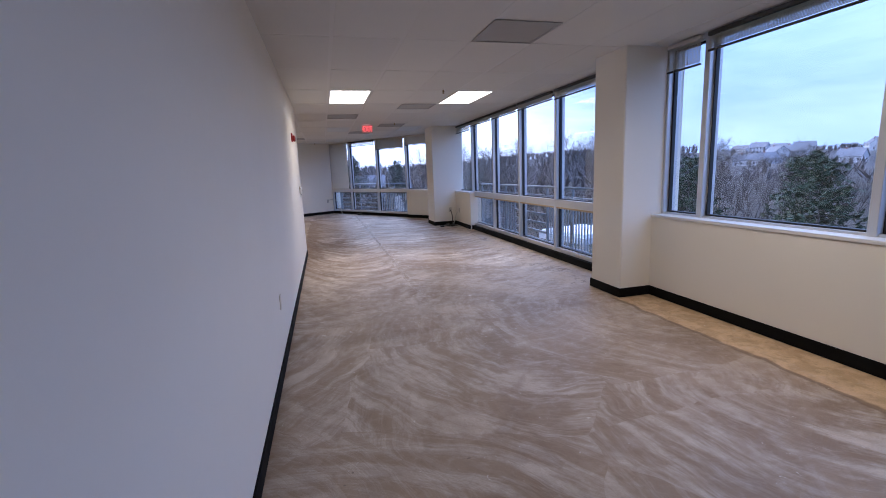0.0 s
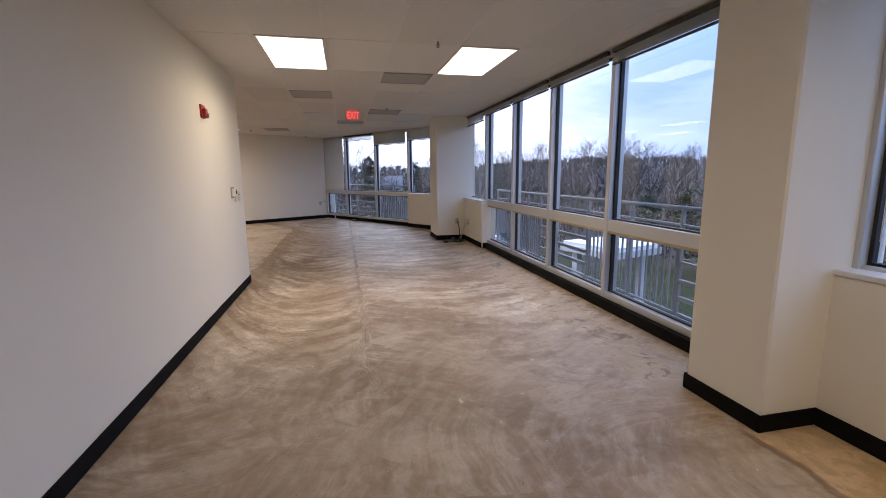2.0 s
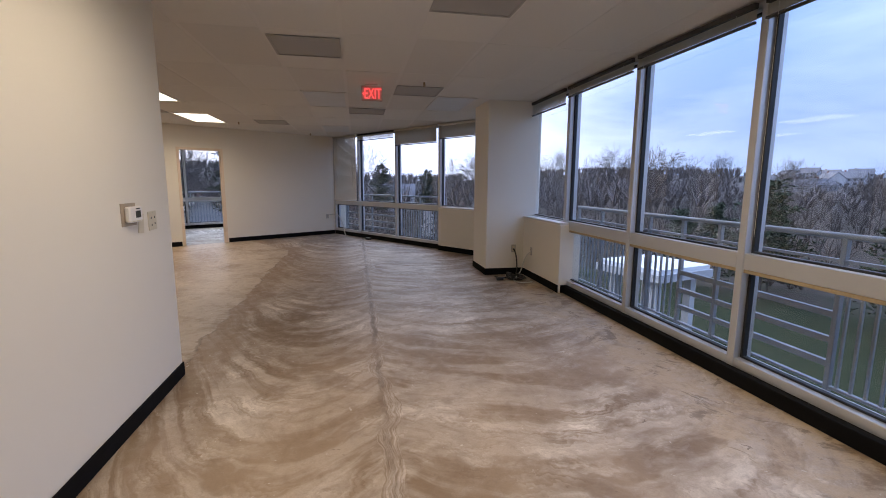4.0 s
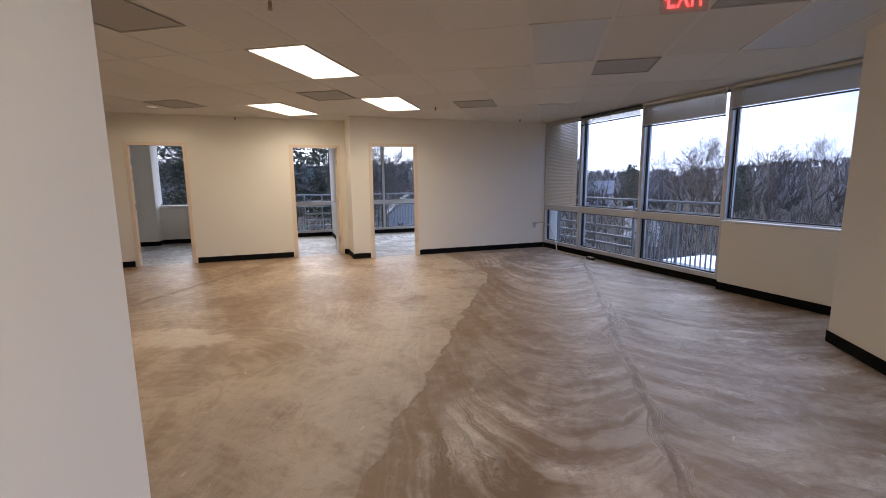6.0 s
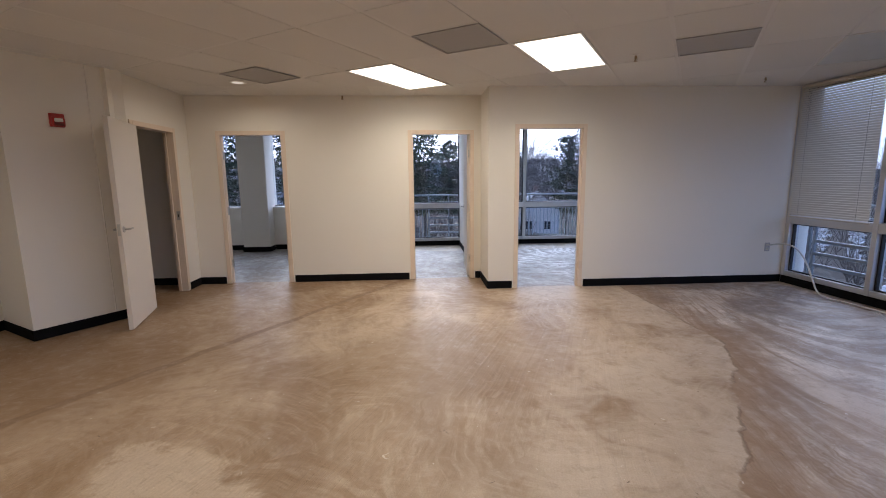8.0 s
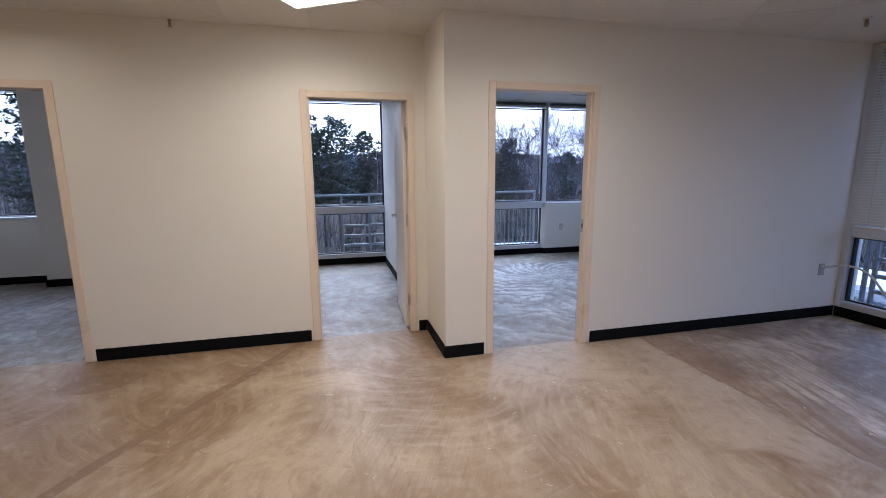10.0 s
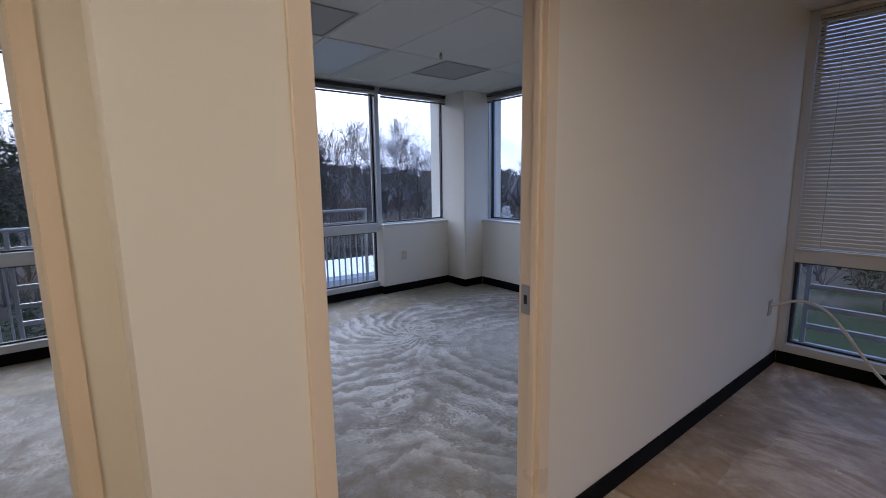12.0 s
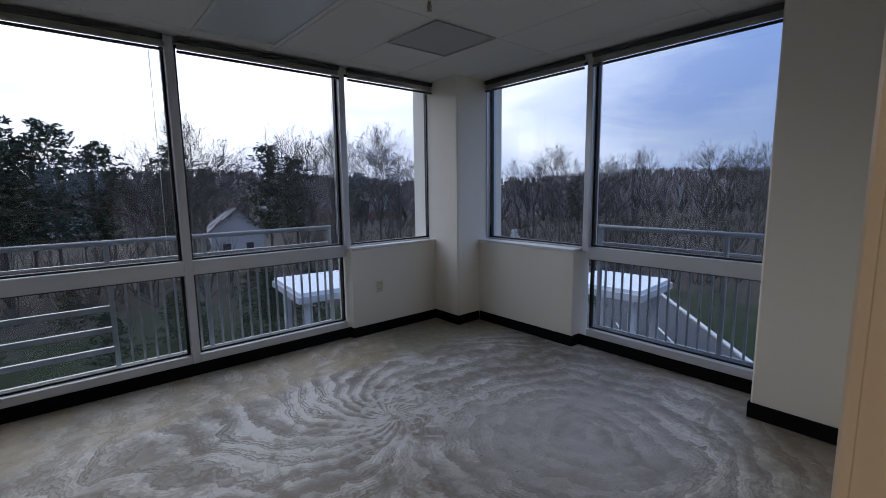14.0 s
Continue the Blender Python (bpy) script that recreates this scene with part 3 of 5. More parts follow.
pillar("column_1", FA, 3.19, 3.95, 4.64, 5.21)
pillar("column_2", FA, 2.95, XE + 0.25, 12.6, 13.38)
pillar("column_3", FB, 10.32, 11.05, 19.6, 20.4)
pillar("column_4", FB, 10.38, 11.0, V0 + TW, 16.76)
pillar("column_5", FB, 1.42, 2.0, 19.64, 20.3)
structure("corner_post", block(FA, XE + 0.05, XG + 0.12, 13.8, 14.05, 0, H), ALU, "aluminium post where the two fronts meet", "column")


# ---- black cove base along every wall ----
def base(f, a0, a1, b0, b1):
    structure("baseboard", block(f, a0, a1, b0, b1, 0.001, 0.108, bevel=0.003), BASE, "black rubber cove base along the wall", "baseboard")


B = 0.012
base(FA, -0.45, -0.45 + B, -4.78, 9.33 + B)
base(FA, -10.4, -0.45, 9.33, 9.33 + B)
base(FA, XE - B, XE, -4.78, 4.64 - B)
base(FA, 3.19 - B, XE, 4.64 - B, 4.64)
base(FA, 3.19 - B, 3.19, 4.64, 5.21 + B)
base(FA, 3.19, XG, 5.21, 5.21 + B)
base(FA, XE - B, XE, 11.27, 12.6 - B)
base(FA, XE + 0.03, XG - 0.06, 11.255, 11.27)
base(FA, 2.95 - B, XE, 12.6 - B, 12.6)
base(FA, 2.95 - B, 2.95, 12.6, 13.38)
base(EB1, 10.0, 11.52, UE1 - B, UE1)
base(EB1, 11.52, 11.52 + B, UE1, UG1 - 0.06)
base(FB, DC[1] + 0.06, 10.53, V0 - B, V0)
base(FB, UJ - B, DC[0] - 0.06, V0 - B, V0)
base(FB, UJ - B, UJ, V0, V1 - B)
base(FB, 1.92, DA[0] - 0.06, V1 - B, V1)
base(FB, DA[1] + 0.06, DB[0] - 0.06, V1 - B, V1)
base(FB, DB[1] + 0.06, UJ - B, V1 - B, V1)
base(FB, 1.92, 1.92 + B, DK[1] + 0.06, V1 - B)
base(FB, 1.92, 1.92 + B, 15.05, DK[0] - 0.06)
base(FA, -6.52, -6.52 + B, 12.75 - B, 13.72)
base(FA, -7.3, -6.52, 12.75 - B, 12.75)
base(FB, 0.77, 0.77 + B, 9.0, 14.7)
base(FB, -0.48, 1.8, V1 - B, V1)
base(FB, UJ + TW, UJ + TW + B, V0 + TW, VN)
base(FB, 9.2, 10.32, VN - B, VN)
base(FB, 10.32 - B, 10.32, 19.6 - B, VN - B)
base(FB, 10.32, UE - B, 19.6 - B, 19.6)
base(FB, UE - B, UE, 18.33, 19.6 - B)
base(FB, 10.38 - B, 10.38, V0 + TW + B, 16.76 + B)
base(FB, 10.38, UE, 16.76, 16.76 + B)
base(FB, DC[1] + 0.06, 10.38, V0 + TW, V0 + TW + B)
base(FB, UJ - B, UJ, V1 + TW, VN)
base(FB, 0.48, 1.42 - B, VN - 0.04 - B, VN - 0.04)
base(FB, 1.42 - B, 2.0 + B, 19.64 - B, 19.64)
base(FB, 1.42 - B, 1.42, 19.64, VN - 0.055)
base(FB, 2.0, 2.0 + B, 19.64, VN - 0.055)
base(FB, 2.0 + B, 4.1, VN - 0.04 - B, VN - 0.04)
base(FB, 9.2 - B, 9.2, VN - B, VG - 0.076)
base(FB, UE - B, UG - 0.076, 18.33 - B, 18.33)
base(FB, 0.48, 0.48 + B, V1 + TW, VN - 0.05)
for f, s0, s1, d in ((EA, 5.23, 11.25, XG), (EB1, 11.54, V0 - 0.013, UG1), (FB, 4.2, 9.2, VG), (EB, 16.77, 18.33, UG)):
    base(f, s0, s1, d - (0.13 if d == XG else 0.075), d - 0.06)


# ---- suspended ceiling: 2 x 4 foot tiles in an exposed grid ----
CW, CL = 0.652, 1.30
LIT = [(0, 0), (3, 0), (3, -4), (-4, 4), (-4, 6), (-7, 6), (-7, 2)]
OFF = [(0, 4), (3, 4), (0, 7)]
GX, GY = 0.15, 7.28
VENTS = [(2, 3.5), (1, 5.0), (2, -2.5), (2, 1.0), (0, 2.1), (-2, 6.5), (-5, 5.5), (-9, 5.5), (-5, 3.0)]


def tiles(name, f, x0, y0, nx, ny, cw, cl, skip, planes):
    rng = random.Random(4)
    bm = bmesh.new()
    g = 0.013
    for i in range(nx[0], nx[1]):
        for j in range(ny[0], ny[1]):
            if (i, j) in skip:
                continue
            a, b = x0 + i * cw, y0 + j * cl
            z = H + 0.004 + rng.uniform(-0.0015, 0.0015)
            top = [bm.verts.new(f(p, q, H + 0.03)) for p, q in ((a + g, b + g), (a + cw - g, b + g), (a + cw - g, b + cl - g), (a + g, b + cl - g))]
            k = g + 0.006
            low = [bm.verts.new(f(p, q, z)) for p, q in ((a + k, b + k), (a + cw - k, b + k), (a + cw - k, b + cl - k), (a + k, b + cl - k))]
            bm.faces.new(low)
            for m in range(4):
                bm.faces.new((low[m], low[(m + 1) % 4], top[(m + 1) % 4], top[m]))
    for co, no in planes:
        bmesh.ops.bisect_plane(bm, geom=bm.verts[:] + bm.edges[:] + bm.faces[:], plane_co=co, plane_no=no, clear_outer=True)
    return structure(name, bm, CEIL, "suspended ceiling of white mineral fibre tiles", "ceiling")


east = (FA(XG, 0, 0), Vector((1, 0, 0)))
nu, nv = FB(1, 0, 0), FB(0, 1, 0)
tiles("ceiling", FA, GX, GY, (-16, 6), (-10, 10), CW, CL, set(LIT + OFF), [east, (FB(UG, 0, 0), nu), (FB(0, V0 + 0.06, 0), nv)])
tiles("ceiling_alcove", FA, GX, GY, (-16, 6), (4, 10), CW, CL, set(LIT + OFF), [(FB(0, V1 + 0.06, 0), nv), (FB(0, V0 + 0.06, 0), -nv), (FB(UJ + 0.06, 0, 0), nu)])
OU, OV = 9.14 - 14 * CW, 18.52 - 3 * CL
OFFICEOFF = [(12, 3), (9, 3)]
tiles("ceiling_offices", FB, OU, OV, (-2, 18), (-1, 6), CW, CL, set(OFFICEOFF), [(FB(UG, 0, 0), nu), (FB(0, VG, 0), nv), (FB(0, V0 + 0.06, 0), -nv)])
bm = slab(H + 0.0065, H + 0.03)
structure("ceiling_grid", bm, TBAR, "white painted steel ceiling grid", "ceiling")


# ---- window fronts: frames, panes, one object per bay ----
def bay(name, f, s0, s1, d, low, blind_drop, left=True, first=False):
    """One bay of the front between two mullions; low: whether it is glazed to the floor."""
    mid = (s0 + s1) / 2
    w = thing(name, f(mid, d, 0), "tall aluminium framed window" + (" glazed down to the floor" if low else " above a low wall"), "window", "window bays", "structure")
    m, fr = 0.032, 0.03
    za = (0.955 if name.startswith("window_start") else 0.965) if not low else 0.985
    part("mullion", block(f, s0 - m, s0 + m, d - 0.07, d + 0.09, 0.02 if low else za - 0.03, H, bevel=0.004), ALU, w)
    if first:
        part("mullion", block(f, s1 - m, s1 + m, d - 0.07, d + 0.09, 0.02 if low else za - 0.03, H, bevel=0.004), ALU, w)
    part("head_rail", block(f, s0 + m, s1 - m, d - 0.06, d + 0.08, H - 0.05, H, bevel=0.003), ALU, w)
    bands = [(za, H - 0.05)]
    if low:
        part("transom", block(f, s0 + m, s1 - m, d - 0.066, d + 0.08, 0.865, za, bevel=0.004), ALU, w)
        if name.startswith("window_corridor"):
            part("ledge", block(f, s0 + m, s1 - m, d - 0.062, d - 0.012, 0.838, 0.864, bevel=0.003), LEDGE, w, "worn tan strip under the transom")
        part("bottom_rail", block(f, s0 + m, s1 - m, d - 0.066, d + 0.08, 0.02, 0.175, bevel=0.004), ALU, w)
        bands.append((0.175, 0.865))
    else:
        part("bottom_rail", block(f, s0 + m, s1 - m, d - 0.05, d + 0.08, za - 0.03, za + 0.012, bevel=0.003), ALU, w)
        bands[0] = (za + 0.012, H - 0.05)
    for z0, z1 in bands:
        bm = bmesh.new()
        for q in ((s0 + m, s0 + m + 0.022, z0, z1), (s1 - m - 0.022, s1 - m, z0, z1), (s0 + m + 0.022, s1 - m - 0.022, z0, z0 + 0.016), (s0 + m + 0.022, s1 - m - 0.022, z1 - 0.016, z1)):
            cell(bm, f, q[0], q[1], d - 0.01, d + 0.03, q[2], q[3])
        part("gasket", bm, GASKET, w)
        p = part("pane", block(f, s0 + m + 0.012, s1 - m - 0.012, d + 0.006, d + 0.012, z0 + 0.006, z1 - 0.006), GLASS, w, "clear glass pane")
        p.visible_shadow = False
    return w


def blind(f, s0, s1, d, drop):
    """A slatted blind hung in the head of a bay, let down by drop."""
    mid = (s0 + s1) / 2
    full = drop > 1.0
    say = "cream slatted blind let down to the transom" if full else "cream slatted blind pulled up to the window head"
    b = thing("window_blind", f(mid, d, H - 0.1), say, "blind", "window blinds")
    a0, a1 = s0 + 0.045, s1 - 0.045
    # raised blinds take the copy with backlit shade in its colour
    part("headrail", block(f, a0, a1, d - 0.125, d - 0.085, H - 0.05, H - 0.012, bevel=0.003), BLINDBACKLIT if drop < 0.2 else BLIND, b)
    n = 58 if full else max(5, int(drop / 0.012))
    step = (drop - 0.05) / n
    tilt, wide = (0.0155, 0.0165) if full else ((0.0065, 0.0118) if drop > 0.24 else (0.001, 0.012))
    first = None
    for k in range(n):
        z = H - 0.06 - k * step
        if first is None:
            bm = bmesh.new()
            vs = [bm.verts.new(f(a, d - 0.105 + o, z + h)) for a in (a0, a1) for o, h in ((-wide, -tilt), (-0.003 if full else 0.0, 0.0035), (wide, tilt), (wide, tilt - 0.0012), (-0.003 if full else 0.0, 0.0022), (-wide, -tilt - 0.0012))]
            for i in range(6):
                j = (i + 1) % 6
                bm.faces.new((vs[i], vs[j], vs[6 + j], vs[6 + i]))
            first = part("slat", bm, BLIND, b)
        else:
            share("slat", first, Matrix.Translation((0, 0, -k * step * S)), b)
    zb = H - 0.06 - n * step
    part("bottom_rail", block(f, a0, a1, d - 0.118, d - 0.09, zb - 0.022, zb - 0.004, bevel=0.003), BLINDBACKLIT if not full else BLIND, b)
    for s in (a0 + 0.15, a1 - 0.15):
        part("ladder_cord", tube(bmesh.new(), [f(s, d - 0.121, H - 0.05), f(s, d - 0.121, zb)], 0.002, 4), CABLEWHITE, b)
    if not full:
        part("pull_cord", tube(bmesh.new(), [f(a1 - 0.1, d - 0.12, H - 0.05), f(a1 - 0.098, d - 0.118, 1.7), f(a1 - 0.102, d - 0.12, 1.12)], 0.002, 4), CABLEWHITE, b)


def front(f, d, cuts, lows, drops, tag):
    for i, (s0, s1) in enumerate(zip(cuts, cuts[1:])):
        bay("window_%s_%d" % (tag, i + 1), f, s0, s1, d, lows[i], drops[i], first=i == len(cuts) - 2)
        if drops[i]:
            blind(f, s0, s1, d, drops[i])


front(EA, XG, [-3.76, -2.18, -0.61, 0.97, 2.58, 4.11, 4.64], [False] * 6, [0.16] * 5 + [0.26], "start")
front(EA, XG, [5.21, 5.67, 7.1, 8.53, 9.94, 11.42, 13.9], [True] * 5 + [False], [0.12, 0.14, 0.12, 0.12, 0.12, 0.19], "corridor")
front(EB1, UG1, [9.9, 11.6, 13.1, 14.67, 15.86], [False, True, True, True], [0.3, 0.36, 0.16, 1.76], "east")
front(EB, UG, [16.77, 18.28, 19.62], [True, False], [0.1, 0.1], "office_east")
front(FB, VG, [0.48, 1.6, 3.0, 4.2], [False] * 3, [0.1] * 3, "far_office")
front(FB, VG, [4.2, 4.95, 6.24, 7.73, 9.2, 10.36], [True] * 4 + [False], [0.1] * 5, "north")
structure("spandrel", block(EA, -5.0, 14.05, XG + 0.02, XG + 0.2, -1.0, 0.02), SLABEDGE, "facade panel below the windows", "wall")
structure("spandrel", block(EB, 9.7, 20.4, UG + 0.02, UG + 0.2, -1.0, 0.02), SLABEDGE, "facade panel below the windows", "wall")
structure("spandrel", block(FB, -2.5, 11.0, VG + 0.02, VG + 0.2, -1.0, 0.02), SLABEDGE, "facade panel below the windows", "wall")
structure("wall_far_close", block(FB, -2.0, 0.36, VN, VN + 0.1, 0, H), WALL, "plain outer wall", "wall")


# ---- doors ----
def door_frame(name, f, s0, s1, b0, b1, along, hinges_at=None, strike_at=None):
    """Painted steel frame round an opening, standing proud of both wall faces."""
    def g(s, d, z):
        return f(s, d, z) if along == "a" else f(d, s, z)

    fr = thing(name, g((s0 + s1) / 2, (b0 + b1) / 2, 0), "peach painted steel door frame in the white wall", "door frame", "door frames", "structure")
    lip, w = 0.012, 0.04
    for tag, a0, a1 in (("jamb", s0 - w, s0 + 0.02), ("jamb", s1 - 0.02, s1 + w)):
        bm = block(g, a0, a1, b0 - lip, b0 + 0.002, 0.001, DOOR + w, bevel=0.003)
        cell(bm, g, a0, a1, b1 - 0.002, b1 + lip, 0.001, DOOR + w, bevel=0.003)
        inner = (s0 - 0.001, s0 + 0.02) if a0 < s0 else (s1 - 0.02, s1 + 0.001)
        cell(bm, g, inner[0], inner[1], b0, b1, 0.001, DOOR)
        part("jamb", bm, DOORFRAME, fr)
        thick = 0.005 if hinges_at == (0 if a0 < s0 else 1) else 0.016
        stop = (s0 + 0.02, s0 + 0.02 + thick) if a0 < s0 else (s1 - 0.02 - thick, s1 - 0.02)
        part("door_stop", block(g, stop[0], stop[1], b0 + 0.012, b0 + 0.042, 0.001, DOOR - 0.02, bevel=0.003), DOORFRAME, fr)
    bm = block(g, s0 + 0.02, s1 - 0.02, b0 - lip, b0 + 0.002, DOOR - 0.02, DOOR + w, bevel=0.003)
    cell(bm, g, s0 + 0.02, s1 - 0.02, b1 - 0.002, b1 + lip, DOOR - 0.02, DOOR + w, bevel=0.003)
    cell(bm, g, s0 + 0.02, s1 - 0.02, b0, b1, DOOR - 0.02, DOOR)
    part("head", bm, DOORFRAME, fr)
    for at, kind in ((hinges_at, "hinge"), (strike_at, "strike_plate")):
        if at is None:
            continue
        s = s0 + 0.02 if at == 0 else s1 - 0.02
        o = 0.003 if at == 0 else -0.003
        for z in ((0.3, 1.1, 1.92) if kind == "hinge" else (1.08,)):
            pl = part(kind, block(g, min(s, s + o), max(s, s + o), b1 - 0.048, b1 - 0.004, z - 0.06, z + 0.06), STEEL, fr, "steel " + kind.replace("_", " "))
            if kind == "hinge":
                part("knuckle", tube(bmesh.new(), [g(s + o, b1 + 0.006, z - 0.06), g(s + o, b1 + 0.006, z + 0.06)], 0.007, 8), STEEL, pl)
            else:
                part("latch_hole", block(g, min(s + o, s + 1.6 * o), max(s + o, s + 1.6 * o), b1 - 0.034, b1 - 0.018, z - 0.018, z + 0.018), BLACK, pl)
            for zz in (-0.035, 0.035):
                part("screw", lathe(bmesh.new(), g(s + o, b1 - 0.026, z + zz), [(0.004, 0.0), (0.003, 0.001)], 8, (g(1, 0, 0) - g(0, 0, 0)) * (1 if at == 0 else -1)), STEEL, pl)
    return fr


door_frame("door_frame_1", FB, DC[0], DC[1], V0, V0 + TW, "a", 0, 1)
door_frame("door_frame_2", FB, DB[0], DB[1], V1, V1 + TW, "a", 1, 0)
door_frame("door_frame_3", FB, DA[0], DA[1], V1, V1 + TW, "a", 0, 1)
door_frame("door_frame_4", FB, DK[0], DK[1], 1.80, 1.92, "b", 0, 1)


def leaf(name, hinge, angle, say):
    """A flush door leaf on its hinge, swung to the plan angle (degrees), with levers."""
    a = radians(angle)
    d, n = Vector((math.cos(a), math.sin(a), 0)), Vector((-math.sin(a), math.cos(a), 0))

    def g(s, t, z):
        return hinge + d * s + n * t + Vector((0, 0, z))

    w = thing(name, hinge, say, "door", "door leaves")
    part("slab", block(g, 0.0, 0.87, -0.022, 0.022, 0.012, DOOR - 0.025, bevel=0.002), DOORLEAF, w)
    for side in (-1, 1):
        h = part("lever", tube(bmesh.new(), [g(0.81, side * 0.02, 1.07), g(0.81, side * 0.065, 1.07), g(0.79, side * 0.072, 1.07), g(0.69, side * 0.07, 1.07)], 0.0095, 8), STEEL, w, "satin steel lever handle", True)
        part("rose", lathe(bmesh.new(), g(0.81, side * 0.022, 1.07), [(0.033, 0.0), (0.033, 0.006), (0.026, 0.01)], 16, n * side), STEEL, h)
    part("latch_plate", block(g, 0.8701, 0.872, -0.013, 0.013, 1.01, 1.13), STEEL, w, "steel latch plate")


leaf("door_1", FB(DC[0] + 0.03, V0 + TW + 0.028, 0), 32.7 + 93, "white flush door swung open against the office wall")
leaf("door_2", FB(DB[1] - 0.03, V1 + TW + 0.028, 0), 32.7 + 87, "white flush door standing open into an office")
leaf("door_3", FB(1.95, DK[0] + 0.01, 0), -42, "white flush closet door swung wide open")


# ---- ceiling fittings ----
def troffer(f, a, b, cw, cl, lit):
    t = thing("ceiling_light", f(a + cw / 2, b + cl / 2, H), "flush ceiling light, switched on, in the tile grid" if lit else "flush ceiling light, switched off, in the tile grid", "ceiling light", "ceiling lights")
    e, m = 0.012, 0.034
    bm = bmesh.new()
    for q in ((a + e, a + cw - e, b + e, b + m), (a + e, a + cw - e, b + cl - m, b + cl - e), (a + e, a + m, b + m, b + cl - m), (a + cw - m, a + cw - e, b + m, b + cl - m)):
        cell(bm, f, *q, H - 0.004, H + 0.012)
    part("frame", bm, TBAR, t)
    part("diffuser", block(f, a + m, a + cw - m, b + m, b + cl - m, H + 0.001, H + 0.008), DIFFUSER if lit else DIFFUSEROFF, t, "glowing white diffuser" if lit else "dull grey diffuser")
    if lit:
        # one long tube-lit panel per fitting gives the room its light
        la = bpy.data.lights.new("panel_light", "AREA")
        la.shape, la.size, la.size_y, la.energy, la.color = "RECTANGLE", (cw - 0.08) * S, (cl - 0.08) * S, PANEL, (1.0, 0.83, 0.63)
        la.spread = radians(150)
        lo = new("panel_light", la)
        lo.parent = t
        lo.matrix_basis = Matrix.Translation((0, 0, -0.012))


PANEL = 12.5
for i, j in LIT:
    troffer(FA, GX + i * CW, GY + j * CL, CW, CL, True)
for i, j in OFF:
    troffer(FA, GX + i * CW, GY + j * CL, CW, CL, False)
for i, j in OFFICEOFF:
    troffer(FB, OU + i * CW, OV + j * CL, CW, CL, False)


def vent(f, a, b, w):
    v = thing("ceiling_vent", f(a + w / 2, b + w / 2, H), "square grey air vent flush in the ceiling grid", "vent", "ceiling vents")
    part("backing", block(f, a + 0.02, a + w - 0.02, b + 0.02, b + w - 0.02, H - 0.001, H + 0.003), VENT, v)
    bm = bmesh.new()
    for q in ((a + 0.012, a + w - 0.012, b + 0.012, b + 0.03), (a + 0.012, a + w - 0.012, b + w - 0.03, b + w - 0.012), (a + 0.012, a + 0.03, b + 0.03, b + w - 0.03), (a + w - 0.03, a + w - 0.012, b + 0.03, b + w - 0.03)):
        cell(bm, f, *q, H - 0.008, H)
    part("frame", bm, VENT, v)


for i, j in VENTS:
    vent(FA, GX + i * CW, GY + j * CL, CW)
vent(FB, OU + 14 * CW, OV + 3 * CL, CW)
vent(FB, OU + 11 * CW, OV + 2.5 * CL, CW)


def sprinkler(x, y):
    s = thing("sprinkler_head", (x, y, H), "small brass pendent sprinkler in the ceiling", "sprinkler", "sprinklers")
    part("escutcheon", lathe(bmesh.new(), (x, y, H + 0.003), [(0.036, 0.0), (0.03, -0.008), (0.012, -0.012)], 14), WHITE, s)
    part("body", lathe(bmesh.new(), (x, y, H - 0.01), [(0.012, 0.0), (0.011, -0.025), (0.006, -0.03), (0.006, -0.045)], 10), BRASS, s)
    for k in (-1, 1):
        part("yoke_arm", tube(bmesh.new(), [(x + 0.011 * k, y, H - 0.03), (x + 0.015 * k, y, H - 0.045), (x + 0.003 * k, y, H - 0.062)], 0.003, 6), BRASS, s)
    part("deflector", lathe(bmesh.new(), (x, y, H - 0.063), [(0.018, 0.0), (0.018, -0.002)], 12), BRASS, s)


for x, y in ((1.85, 7.15), (1.78, 11.54), (-1.53, 11.54), (-1.51, 16.1), (-5.43, 16.18), (-0.23, 18.05), (-2.394, 20.216)):
    sprinkler(x, y)

d = thing("downlight", (-5.93, 14.85, H), "round recessed downlight, switched on, with pale trim ring", "ceiling light")
part("trim_ring", lathe(bmesh.new(), (-5.93, 14.85, H + 0.004), [(0.1, 0.0), (0.098, -0.008), (0.078, -0.01), (0.075, 0.0)], 24), WHITE, d)
part("lens", lathe(bmesh.new(), (-5.93, 14.85, H + 0.002), [(0.074, 0.0), (0.07, -0.004)], 24), DIMLENS, d, "dimly glowing round lens")
la = bpy.data.lights.new("downlight_lamp", "AREA")
la.shape, la.size, la.energy, la.color, la.spread = "DISK", 0.13, 5.0, (1.0, 0.83, 0.63), radians(165)
lo = new("downlight_lamp", la)
lo.parent = d
lo.matrix_basis = Matrix.Translation((0, 0, -0.014))


# ---- exit sign ----
def letters(body, size, f, at, right, up, material, parent, name, depth=0.004):
    """Text as a mesh, laid on a plane."""
    cu = bpy.data.curves.new(name, "FONT")
    cu.body, cu.size, cu.extrude, cu.align_x = body, size, depth, "CENTER"
    tmp = new(name + "_source", cu)
    me = bpy.data.meshes.new_from_object(tmp)
    bpy.data.objects.remove(tmp)
    bm = bmesh.new()
    bm.from_mesh(me)
    r, w = Vector(right).normalized(), Vector(up).normalized()
    n = r.cross(w)
    for q in bm.verts:
        q.co = Vector(at) + r * q.co.x * 0.58 + w * q.co.y + n * q.co.z
    return part(name, bm, material, parent, "glowing red letters")


